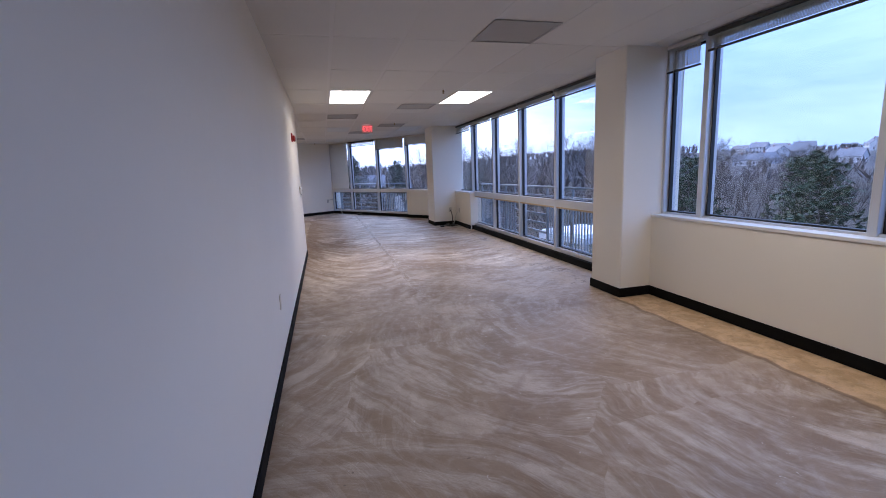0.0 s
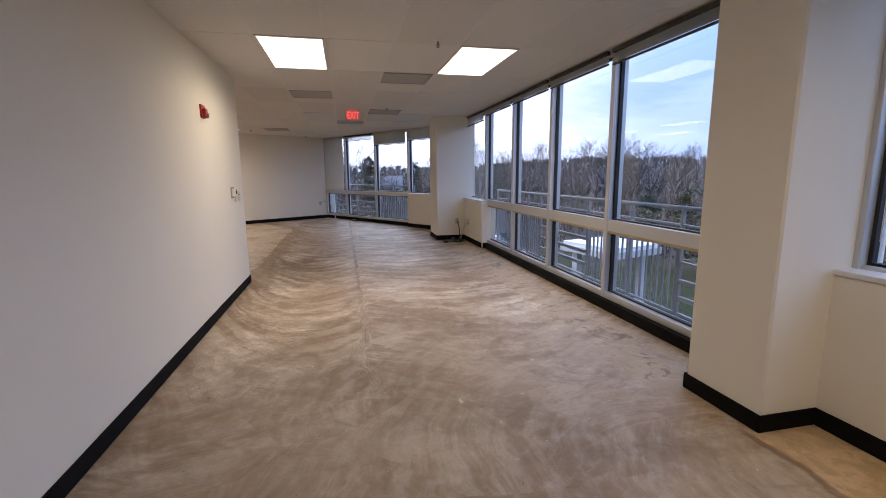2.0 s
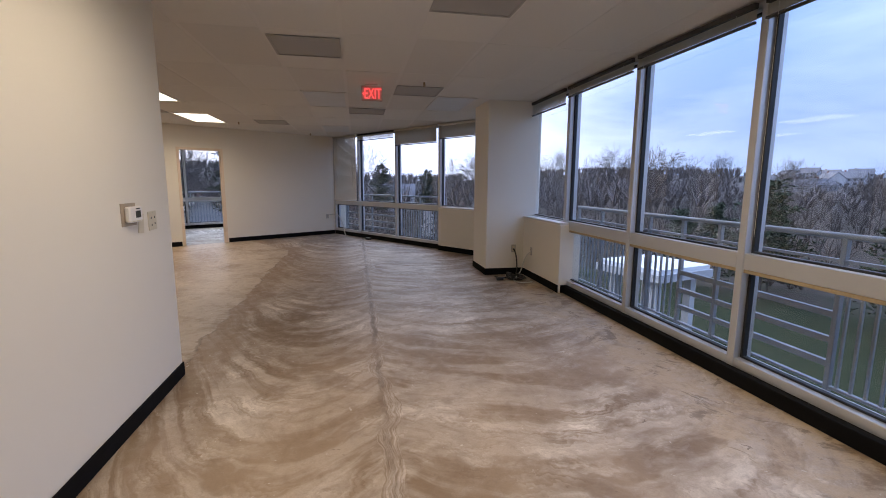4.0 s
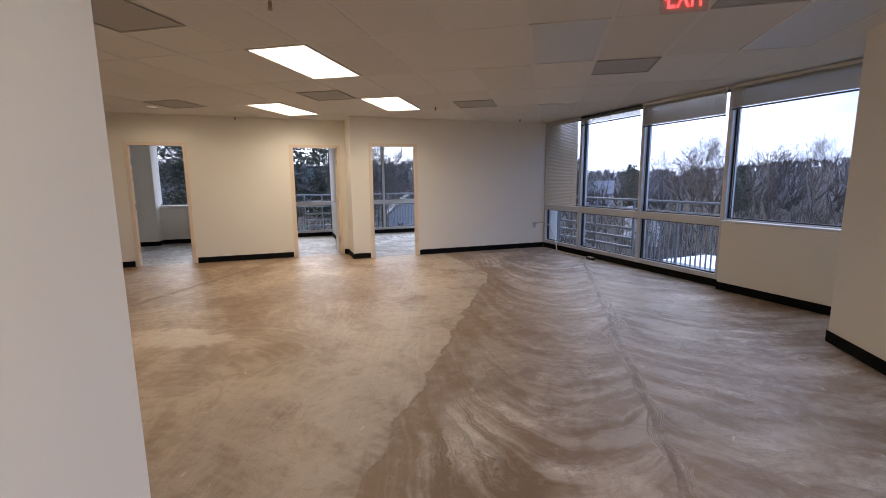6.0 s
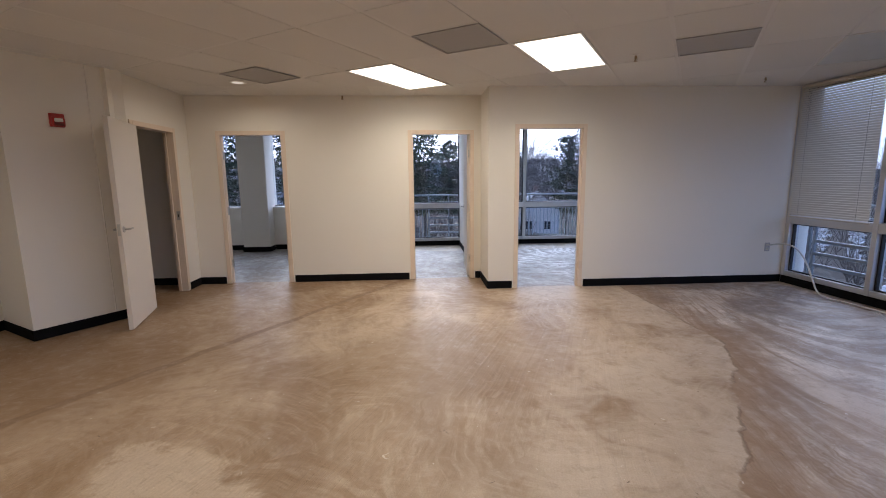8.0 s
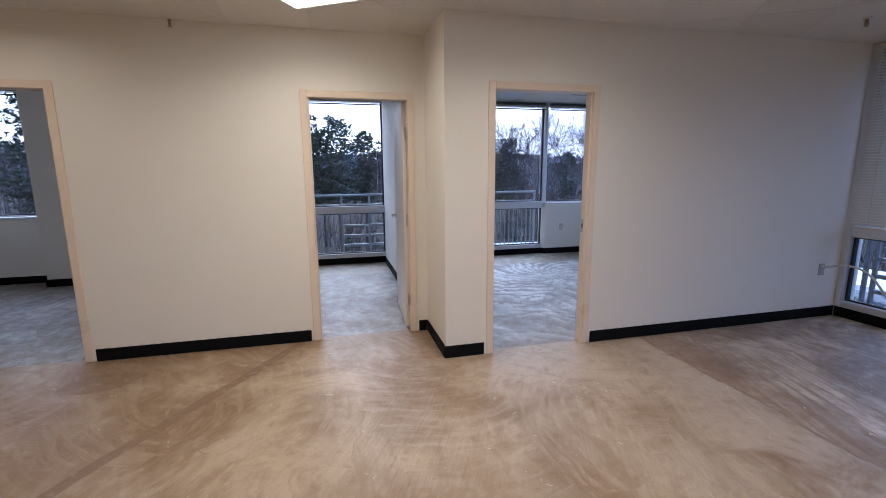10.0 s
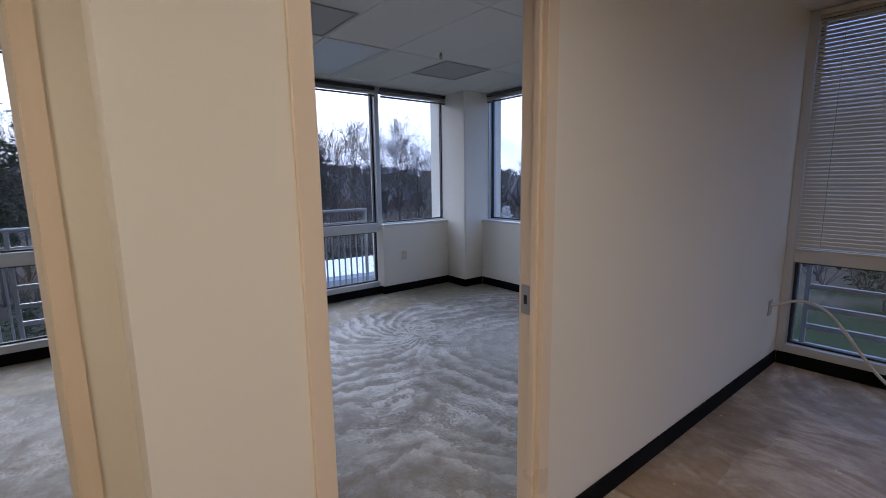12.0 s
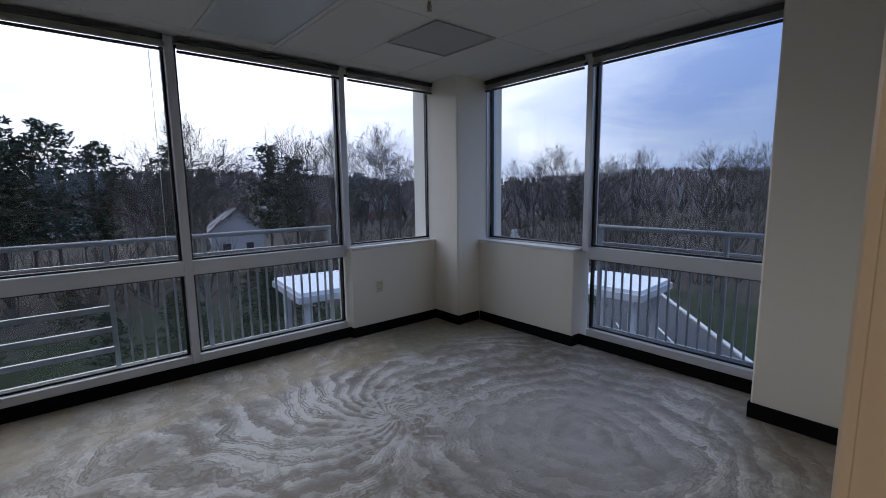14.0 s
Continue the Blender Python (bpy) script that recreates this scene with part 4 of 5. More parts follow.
ex = thing("exit_sign", (1.135, 11.86, H), "exit sign with red letters and arrow on the ceiling", "sign")
part("canopy", block(FA, 1.05, 1.22, 11.83, 11.89, H - 0.022, H, bevel=0.004), WHITE, ex)
part("face_plate", block(FA, 1.0, 1.27, 11.85, 11.87, 2.545, H - 0.022, bevel=0.003), SIGNFACE, ex, "pale translucent plate")
letters("EXIT", 0.19, FA, (1.145, 11.846, 2.575), (1, 0, 0), (0, 0, 1), EXITRED, ex, "lettering")
bm = bmesh.new()
vs = [bm.verts.new((x, 11.845, z)) for x, z in ((1.008, 2.635), (1.03, 2.655), (1.03, 2.615))]
bm.faces.new(vs)
part("arrow", bm, EXITRED, ex)


# ---- wall devices ----
def strobe(f, s, d, z, out, say):
    """Red alarm horn and strobe on a wall; out: +1 or -1 along the second axis."""
    h = thing("fire_alarm", f(s, d, z), say, "fire alarm", "fire alarms")
    part("backplate", block(f, s - 0.062, s + 0.062, min(d, d + 0.02 * out), max(d, d + 0.02 * out), z - 0.065, z + 0.065, bevel=0.004), RED, h)
    part("housing", block(f, s - 0.055, s + 0.055, min(d + 0.02 * out, d + 0.055 * out), max(d + 0.02 * out, d + 0.055 * out), z - 0.058, z + 0.03, bevel=0.01), RED, h)
    part("strobe_lens", block(f, s - 0.04, s + 0.03, min(d + 0.055 * out, d + 0.072 * out), max(d + 0.055 * out, d + 0.072 * out), z - 0.02, z + 0.015, bevel=0.006), WHITE, h, "clear strobe lens")
    for k in range(4):
        part("horn_slot", block(f, s - 0.04, s + 0.04, min(d + 0.0551 * out, d + 0.057 * out), max(d + 0.0551 * out, d + 0.057 * out), z - 0.053 + k * 0.008, z - 0.049 + k * 0.008), BLACK, h)


strobe(EA, 7.75, -0.45, 2.13, 1, "red fire alarm horn with clear strobe on the wall")
strobe(EA, 13.18, -6.52, 2.17, 1, "red fire alarm horn on the recess wall")


def plate(f, s, d, z, out, w, h, say, kind, material, tilt=0.0, holes=()):
    p = thing(kind, f(s, d, z), say, "wall plate", "wall plates")

    def g(a, b, c):
        ca, sa = math.cos(tilt), math.sin(tilt)
        return f(s + a * ca - c * sa, d + b * out, z + a * sa + c * ca)

    part("cover", block(g, -w / 2, w / 2, 0.0, 0.007, -h / 2, h / 2, bevel=0.002), material, p)
    for a, c, r in holes:
        part("opening", block(g, a - r, a + r, 0.0071, 0.009, c - r * 1.5, c + r * 1.5), BLACK, p)
    part("screw", block(g, -0.003, 0.003, 0.0071, 0.0085, h / 2 - 0.014, h / 2 - 0.008), STEEL, p)
    return p


plate(EA, 4.1, -0.45, 0.52, 1, 0.075, 0.12, "cream cover plate low on the white wall", "cover_plate", CREAM)
plate(EA, 8.872, -0.45, 1.225, 1, 0.07, 0.125, "cream blank plate hanging crooked under the thermostat", "cover_plate", CREAM, -0.1)
plate(EA, 9.035, -0.45, 1.23, 1, 0.115, 0.125, "cream cover plate with four open holes", "cover_plate", CREAM, 0.02, [(-0.022, 0.02, 0.004), (0.028, 0.02, 0.004), (-0.02, -0.028, 0.004), (0.028, -0.022, 0.004)])
th = thing("thermostat", (-0.45, 8.745, 1.29), "white box thermostat with dark display on a scuffed plate", "thermostat")
part("wall_plate", block(EA, 8.64, 8.815, -0.45, -0.444, 1.222, 1.358, bevel=0.002), TANPLATE, th, "grubby cream mounting plate")
cs = part("case", block(EA, 8.668, 8.825, -0.443, -0.41, 1.243, 1.338, bevel=0.008), WHITE, th)
part("display", block(EA, 8.735, 8.795, -0.4099, -0.408, 1.270, 1.312), DISPLAY, cs, "dark display")
part("button_bar", block(EA, 8.74, 8.79, -0.4099, -0.407, 1.322, 1.328), BLACK, cs)
part("base_vent", block(EA, 8.69, 8.81, -0.4099, -0.408, 1.249, 1.254), CREAM, cs)


def outlet(f, s, d, z, out, say, material=STEEL):
    o = plate(f, s, d, z, out, 0.078, 0.125, say, "power_outlet", material)
    for c in (-0.028, 0.028):
        q = part("socket", block(f, s - 0.018, s + 0.018, min(d + 0.0071 * out, d + 0.01 * out), max(d + 0.0071 * out, d + 0.01 * out), z + c - 0.017, z + c + 0.017, bevel=0.003), CREAM, o)
        for a in (-0.007, 0.007):
            part("slot", block(f, s + a - 0.0015, s + a + 0.0015, min(d + 0.0101 * out, d + 0.011 * out), max(d + 0.0101 * out, d + 0.011 * out), z + c - 0.006, z + c + 0.006), BLACK, q)
    return o


outlet(FB, 9.53, VN, 0.51, -1, "grey power outlet on the office sill wall", CREAM)
outlet(FA, 3.42, 12.6, 0.43, -1, "steel power outlet with cable on the column")
outlet(EA, 12.25, XE, 0.43, -1, "steel power outlet with cable on the sill wall")
outlet(FB, 10.29, V0, 0.52, -1, "steel power outlet by the corner of the rear wall")


def cable(name, pts, r, material, say, loops=0):
    c = bpy.data.curves.new(name, "CURVE")
    c.dimensions, c.bevel_depth, c.bevel_resolution, c.resolution_u = "3D", r * S, 2, 6
    sp = c.splines.new("NURBS")
    sp.points.add(len(pts) - 1)
    for q, p in zip(sp.points, pts):
        q.co = (*(Vector(p) * S), 1)
    sp.use_endpoint_u, sp.order_u = True, 4
    tmp = new(name + "_source", c)
    me = bpy.data.meshes.new_from_object(tmp)
    bpy.data.objects.remove(tmp)
    me.materials.append(material)
    me.shade_smooth()
    return tagged(new(name, me), say, "cable", "loose cables")


cable("power_cable", [(3.42, 12.59, 0.42), (3.43, 12.53, 0.40), (3.45, 12.5, 0.25), (3.44, 12.46, 0.1), (3.4, 12.4, 0.02), (3.3, 12.3, 0.012), (3.1, 12.25, 0.012), (3.05, 12.4, 0.012)], 0.011, BLACK, "black cable hanging from the column outlet")
cable("power_cable", [(3.58, 12.25, 0.42), (3.5, 12.25, 0.38), (3.47, 12.28, 0.2), (3.42, 12.3, 0.05), (3.3, 12.2, 0.012), (3.2, 12.0, 0.012), (3.35, 11.85, 0.012), (3.5, 11.95, 0.012)], 0.01, CABLEWHITE, "grey cable hanging from the sill wall outlet")
pts = [(3.33 + 0.17 * math.cos(k * 0.9) * (1 - 0.015 * k), 12.2 + 0.2 * math.sin(k * 0.9) * (1 - 0.015 * k), 0.012 + 0.0045 * (k % 9)) for k in range(40)]
cable("power_cable", pts, 0.009, BLACK, "black cable coiled in a heap on the floor")
for k, (x, y) in enumerate(((3.06, 12.18), (3.4, 12.28), (3.28, 12.38))):
    pb = thing("power_plug", (x, y, 0), "black plug lying on the concrete floor", "plug", "plugs")
    part("body", block(lambda a, b, c: Vector((x + a * math.cos(k) - b * math.sin(k), y + a * math.sin(k) + b * math.cos(k), c)), -0.055, 0.055, -0.028, 0.028, 0.0, 0.045 + 0.03 * (k > 0), bevel=0.01), BLACK, pb)
    for e in (-0.01, 0.01):
        part("prong", block(lambda a, b, c: Vector((x + a * math.cos(k) - b * math.sin(k), y + a * math.sin(k) + b * math.cos(k), c)), 0.055, 0.075, e - 0.002, e + 0.002, 0.014, 0.024), STEEL, pb)
cable("conduit_whip", [FB(10.28, V0 - 0.01, 0.54), FB(10.32, V0 - 0.06, 0.56), FB(10.42, V0 - 0.14, 0.60), FB(10.50, V0 - 0.3, 0.55), FB(10.52, V0 - 0.45, 0.35), FB(10.48, V0 - 0.62, 0.12), FB(10.37, V0 - 0.8, 0.02), FB(10.32, V0 - 1.05, 0.016), FB(10.42, V0 - 1.35, 0.016), FB(10.44, V0 - 1.75, 0.016)], 0.011, CABLEWHITE, "pale flexible conduit drooping from outlet to floor")
wp = thing("junction_box", FB(10.44, V0 - 1.82, 0), "small black connector box at the end of the conduit", "junction box")
part("body", block(FB, 10.40, 10.48, V0 - 1.92, V0 - 1.74, 0.0, 0.05, bevel=0.008), BLACK, wp)
part("cover", block(FB, 10.41, 10.47, V0 - 1.9, V0 - 1.76, 0.0501, 0.054), STEEL, wp)


# ---- guard rails outside the windows ----
def guard(f, d, s0, s1, plan):
    """A steel guard along a front: handrail, mid and bottom rails, balusters, and panels of level bars between plan's spans."""
    g = thing("guard_rail", f((s0 + s1) / 2, d, 0.05), "grey steel guard rail with bars outside the windows", "railing", "guard rails")
    part("handrail", tube(bmesh.new(), [f(s0, d, 1.15), f(s1, d, 1.15)], 0.022, 10), RAILPAINT, g, smooth=True)
    for z, n in ((0.985, "mid_rail"), (0.82, "mid_rail"), (0.10, "bottom_rail")):
        part(n, block(f, s0, s1, d - 0.016, d + 0.016, z - 0.010, z + 0.010), RAILPAINT, g)
    posts = sorted({s0 + 0.02, s1 - 0.02, *(e for p in plan for e in p)})
    k = s0 + 0.9
    while k < s1 - 0.3:
        if min(abs(k - p) for p in posts) > 0.35:
            posts.append(k)
        k += 0.98
    for p in posts:
        post = part("post", block(f, p - 0.018, p + 0.018, d - 0.02, d + 0.02, -0.12, 1.14, bevel=0.004), RAILPAINT, g)
        part("bracket", block(f, p - 0.03, p + 0.03, d - 0.2, d - 0.02, -0.1, -0.04), RAILPAINT, post)
    for a, b in plan:
        for z in (0.61, 0.43, 0.26):
            part("level_bar", block(f, a + 0.018, b - 0.018, d - 0.016, d + 0.016, z - 0.022, z + 0.022), RAILPAINT, g)
    n = int((s1 - s0) / 0.088)
    first = None
    for i in range(1, n):
        s = s0 + i * (s1 - s0) / n
        if any(a - 0.02 < s < b + 0.02 for a, b in plan) or min(abs(s - p) for p in posts) < 0.03:
            continue
        if first is None:
            first, sf = part("baluster", block(f, s - 0.0085, s + 0.0085, d - 0.0085, d + 0.0085, 0.114, 0.806), RAILPAINT, g), s
        else:
            share("baluster", first, Matrix.Translation((f(s, d, 0) - f(sf, d, 0)) * S), g)


guard(EA, XG + 0.32, 5.3, 11.75, [(8.1, 9.6), (5.4, 6.4)])
guard(EB1, UG1 + 0.32, 11.75, 15.9, [(13.6, 15.8)])
guard(EB, UG + 0.32, 16.3, 18.36, [])
guard(FB, VG + 0.32, 4.1, 9.2, [(5.5, 7.22)])


# ---- outside: ground, woods, houses ----
G = -8.2  # the ground round the building, in metres


def hill(x, y):
    r = math.hypot(x, y - 12)
    a = math.atan2(y - 12, x)
    h = G
    h += 2.2 * max(0.0, min(1.0, (r - 55) / 90)) * (0.6 + 0.4 * math.sin(a * 2.3 + 1))
    rise = max(0.0, min(1.0, (r - 170) / 430))
    lower = 0.66 + 0.34 * max(0.0, min(1.0, (math.degrees(a) - 25) / 35))
    h += lower * (20 + 5 * math.sin(a * 3.1 + 0.6) + 4 * math.sin(a * 7.7)) * rise * rise * (3 - 2 * rise)
    if r > 700:
        h -= (r - 700) * 0.03
    return h + (0.5 * noise.noise(Vector((x * 0.03, y * 0.03, 0))) if r > 45 else 0.0)


def ground_material():
    n = Nodes("lawn_litter_far_haze")
    p = n.xyz()
    r = n.math("SQRT", n.math("ADD", n.math("POWER", p[0], 2.0), n.math("POWER", n.math("SUBTRACT", p[1], 12.0), 2.0)))
    big, mid, fine = n.noise(0.02, 5, 0.6, 0.4), n.noise(0.22, 5, 0.6), n.noise(4.0, 4, 0.7)
    grass = n.mix(n.math("ADD", n.math("MULTIPLY", mid, 0.6), n.math("MULTIPLY", fine, 0.4)), (0.011, 0.019, 0.008), (0.028, 0.039, 0.016))
    litter = n.mix(n.math("ADD", n.math("MULTIPLY", mid, 0.55), n.math("MULTIPLY", fine, 0.45)), (0.028, 0.024, 0.02), (0.085, 0.07, 0.055))
    woods = n.span(n.math("ADD", r, n.math("MULTIPLY", n.math("SUBTRACT", mid, 0.5), 50.0)), 38.0, 52.0)
    c = n.mix(woods, grass, litter)
    # distant ground turns paler: air haze painted into the base colour
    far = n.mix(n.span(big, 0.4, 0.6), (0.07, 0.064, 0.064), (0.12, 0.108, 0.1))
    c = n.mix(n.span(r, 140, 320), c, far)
    n.bump(fine, 0.6, 0.05)
    return n.done(c, 0.95, 0, 0.15)


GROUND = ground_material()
bm = bmesh.new()
radii = [0.5, 12, 25, 35, 45, 55, 70, 90, 115, 140, 170, 200, 240, 290, 340, 400, 460, 520, 580, 640, 700, 800, 1100, 1700, 2600, 4000]
rows = []
for r in radii:
    row = []
    for k in range(120):
        a = 2 * math.pi * k / 120
        x, y = r * math.cos(a), 12 + r * math.sin(a)
        row.append(bm.verts.new((x, y, hill(x, y) if r < 1000 else G + (9 - r * 0.004))))
    rows.append(row)
for q, w in zip(rows, rows[1:]):
    for k in range(120):
        bm.faces.new((q[k], q[(k + 1) % 120], w[(k + 1) % 120], w[k]))
bm.faces.new(rows[0])
SW, S = S, 1.0  # out here the numbers are metres already
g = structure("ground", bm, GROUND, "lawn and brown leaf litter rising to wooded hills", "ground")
g.data.shade_smooth()

BARK = plain("grey_bark", (0.085, 0.072, 0.062), 0.9, vary=0.35, scale=3, grain=0.6, distance=0.02)
TWIG = plain("bare_twigs", (0.07, 0.058, 0.05), 0.95, vary=0.3, scale=2)
NEEDLE = plain("dark_needles", (0.032, 0.05, 0.026), 0.85, vary=0.5, scale=1.2)
EVER = plain("dark_evergreen_leaf", (0.026, 0.042, 0.018), 0.8, vary=0.5, scale=0.8)
BLOSSOM = plain("white_blossom", (0.62, 0.6, 0.58), 0.8, vary=0.15)
# paler than the near twigs, with distance haze put into the colour
HAZYTWIG = plain("hazy_far_twigs", (0.13, 0.115, 0.112), 1.0, vary=0.3, scale=0.05)


def stick(verts, faces, p, q, r0, r1, sides=3):
    d = (q - p).normalized()
    a = d.orthogonal().normalized()
    b = d.cross(a)
    i = len(verts)
    for c, r in ((p, r0), (q, r1)):
        for k in range(sides):
            t = 2 * math.pi * k / sides
            verts.append(c + r * (math.cos(t) * a + math.sin(t) * b))
    for k in range(sides):
        m = (k + 1) % sides
        faces.append((i + k, i + m, i + sides + m, i + sides + k))


def mesh_of(name, verts, faces, material):
    me = bpy.data.meshes.new(name)
    me.from_pydata(verts, [], faces)
    me.materials.append(material)
    return me


def grow(rng, verts, faces, p, d, length, r, depth):
    """A limb that bends upwards, tapers and forks down to fine twigs."""
    steps = 3 if depth > 1 else 2
    for i in range(steps):
        d = (d + Vector((rng.uniform(-1, 1), rng.uniform(-1, 1), rng.uniform(-0.3, 0.8))) * 0.17).normalized()
        q = p + d * (length / steps)
        r1 = max(0.011, r * 0.82)
        stick(verts, faces, p, q, r, r1, 3)
        p, r = q, r1
        if depth > 0:
            for _ in range(2 if i == steps - 1 else 1):
                side = d.orthogonal().normalized()
                side.rotate(Matrix.Rotation(rng.uniform(0, 6.283), 3, d))
                nd = (d * rng.uniform(0.7, 1.0) + side * rng.uniform(0.45, 0.9) + Vector((0, 0, 0.1))).normalized()
                grow(rng, verts, faces, p, nd, length * rng.uniform(0.56, 0.74), r * 0.66, depth - 1)


def bare_tree_meshes(seed, height, broad=False):
    """A leafless tree: a short bole that divides into limbs filling a rounded crown."""
    rng = random.Random(seed)
    verts, faces = [], []
    p, r = Vector((0, 0, -0.3)), 0.013 * height
    d = Vector((0, 0, 1))
    n = 6
    bole = 0.5 if broad else 0.62
    fork = []
    for i in range(n):
        q = p + (d + Vector((rng.uniform(-0.07, 0.07), rng.uniform(-0.07, 0.07), 0))) * (height * bole / n)
        stick(verts, faces, p, q, r, r * 0.82, 6)
        p, r = q, r * 0.82
        if i >= (2 if broad else 1):
            fork.append((p.copy(), r, i))
    trunk = mesh_of("trunk", verts, faces, BARK)
    verts, faces = [], []
    for q, rr, i in fork:
        for _ in range(2):
            a = rng.uniform(0, 6.283)
            nd = Vector((math.cos(a) * 0.8, math.sin(a) * 0.8, rng.uniform(0.45, 1.0))).normalized()
            grow(rng, verts, faces, q, nd, height * rng.uniform(0.15, 0.2) * (1.15 if broad else 0.9), rr * 0.52, 4 if broad else 3)
    for _ in range(3 if broad else 1):
        a = rng.uniform(0, 6.283)
        grow(rng, verts, faces, p, Vector((math.cos(a) * 0.35, math.sin(a) * 0.35, 1)).normalized(), height * 0.19, r * 0.8, 4 if broad else 3)
    return trunk, mesh_of("crown", verts, faces, TWIG)


def conifer_meshes(seed, height, width, material, ragged=False):
    rng = random.Random(seed)
    verts, faces = [], []
    stick(verts, faces, Vector((0, 0, -0.3)), Vector((0, 0, height * 0.95)), 0.013 * height, 0.02, 6)
    cv, cf = [], []
    layers = int(height * 2.4)
    for i in range(layers):
        t = i / layers
        if ragged:
            z = height * (0.34 + 0.66 * t)
            reach = width * (0.3 + 0.75 * math.sin(math.pi * (0.12 + 0.83 * t))) * rng.choice((0.45, 0.8, 1.1, 1.3))
        else:
            z = height * (0.16 + 0.84 * t)
            reach = width * (1.05 - t) ** 0.75 * rng.uniform(0.6, 1.15)
        for _ in range(5):
            a = rng.uniform(0, 6.283)
            tip = Vector((math.cos(a) * reach, math.sin(a) * reach, z + rng.uniform(-0.2, 0.5)))
            rootp = Vector((0, 0, z))
            stick(verts, faces, rootp, tip, 0.03, 0.008, 3)
            for k in range(9):
                c = rootp.lerp(tip, rng.uniform(0.25, 1.05)) + Vector((rng.uniform(-0.3, 0.3), rng.uniform(-0.3, 0.3), rng.uniform(-0.2, 0.25)))
                for _ in range(3):
                    e1 = Vector((rng.uniform(-1, 1), rng.uniform(-1, 1), rng.uniform(-0.5, 0.7))).normalized()
                    e2 = e1.orthogonal().normalized()
                    e2.rotate(Matrix.Rotation(rng.uniform(0, 6.283), 3, e1))
                    s = rng.uniform(0.16, 0.36)
                    j = len(cv)
                    cv += [c - e2 * s * 0.35, c + e1 * s * 1.3, c + e2 * s * 0.35]
                    cf.append((j, j + 1, j + 2))
    return mesh_of("trunk", verts, faces, BARK), mesh_of("crown", cv, cf, material)


def plant(name, meshes, x, y, turn, size, say, group):
    t = thing(name, (x, y, hill(x, y)), say, "tree", group)
    t.rotation_euler.z, t.scale = turn, (size, size, size)
    for n, me in zip(("trunk", "crown"), meshes):
        o = new(n, me)
        o.parent = t


rng = random.Random(11)
BROAD = [bare_tree_meshes(40 + k, h, True) for k, h in enumerate((15.0, 16.0, 14.0))]
BARE = [bare_tree_meshes(30 + k, h) for k, h in enumerate((15.0, 17.0, 13.5, 16.0, 14.0))]
PINES = [conifer_meshes(50 + k, h, w, NEEDLE, True) for k, (h, w) in enumerate(((16.0, 3.0), (15.0, 2.7), (15.0, 2.9)))]
BUSHY = [conifer_meshes(70 + k, h, w, EVER) for k, (h, w) in enumerate(((8.0, 3.6), (9.0, 4.2)))]
BLOOM = bare_tree_meshes(90, 7.0)[0], conifer_meshes(91, 7.0, 1.8, BLOSSOM)[1]


def sector(deg):
    """A unit direction by compass angle from +x, seen from the building's corner."""
    return Vector((math.cos(radians(deg)), math.sin(radians(deg)), 0))


HUB = Vector((0, 14, 0))
for k in range(190):
    a = rng.uniform(-35, 172)
    r = rng.uniform(74, 160)
    if 42 <= a < 82:
        r = rng.uniform(95, 170)
    if a < 42:
        r = rng.uniform(75, 150)
        if k % 2:
            continue
    if 103 < a < 112:
        r = rng.uniform(100, 160)
    p = HUB + sector(a) * r
    plant("bare_tree", BARE[k % 5], p.x, p.y, rng.uniform(0, 6.28), rng.uniform(0.58, 0.82) if a < 82 else rng.uniform(0.75, 1.08), "tall leafless deciduous tree with fine grey twigs", "bare trees")
OUT = Vector((-2.3, 15.5, 0))
# broad crowned single trees at the edge of the lawn
for a, r, s, k in ((117, 52, 1.02, 0), (111.8, 54, 1.2, 1), (110.6, 60, 1.1, 3), (99.5, 55, 1.3, 2), (96, 60, 1.2, 4), (90.5, 62, 1.25, 1), (88, 60, 1.2, 0), (71, 68, 1.08, 3), (68, 66, 1.05, 1), (62.3, 70, 1.1, 2), (59, 74, 1.0, 4), (51, 72, 1.12, 0), (47.4, 70, 1.12, 3), (130, 58, 1.2, 4), (138, 55, 1.2, 2), (40, 70, 0.9, 1), (34, 76, 0.86, 4), (27, 80, 0.84, 0), (19, 82, 0.85, 2)):
    p = OUT + sector(a) * r
    plant("bare_tree", BROAD[k % 3], p.x, p.y, rng.uniform(0, 6.28), s, "large leafless tree with a broad twiggy crown", "bare trees")
# evergreens: a stand beyond the offices, single ones further round
for a, r, s, k in ((127, 53, 1.0, 0), (125, 56, 0.95, 2), (123.2, 52, 0.98, 0), (119.6, 55, 0.95, 2), (113.2, 58, 0.9, 0), (103.6, 57, 0.98, 1), (100.6, 60, 0.9, 1), (131, 50, 0.95, 2), (136, 54, 1.0, 0), (141, 52, 1.1, 2), (147, 55, 1.15, 0), (153, 52, 1.1, 1), (160, 56, 1.1, 2), (84, 78, 0.85, 1), (78, 90, 0.8, 2), (66, 84, 0.7, 0), (93, 88, 0.85, 2)):
    p = OUT + sector(a) * r
    plant("pine_tree", PINES[k], p.x, p.y, rng.uniform(0, 6.28), s, "dark green pine tree with ragged crown", "pine trees")
for x, y, s, k in ((34.4, 24.3, 1.2, 0), (37.0, 27.5, 1.05, 1), (34.0, 36.0, 1.1, 1), (37.5, 38.5, 1.0, 0), (31.0, 42.0, 0.8, 1), (44.0, 52.0, 0.9, 0), (40.0, 12.0, 1.0, 1)):
    plant("evergreen_tree", BUSHY[k], x, y, rng.uniform(0, 6.28), s, "broad bushy dark green evergreen tree", "evergreens")
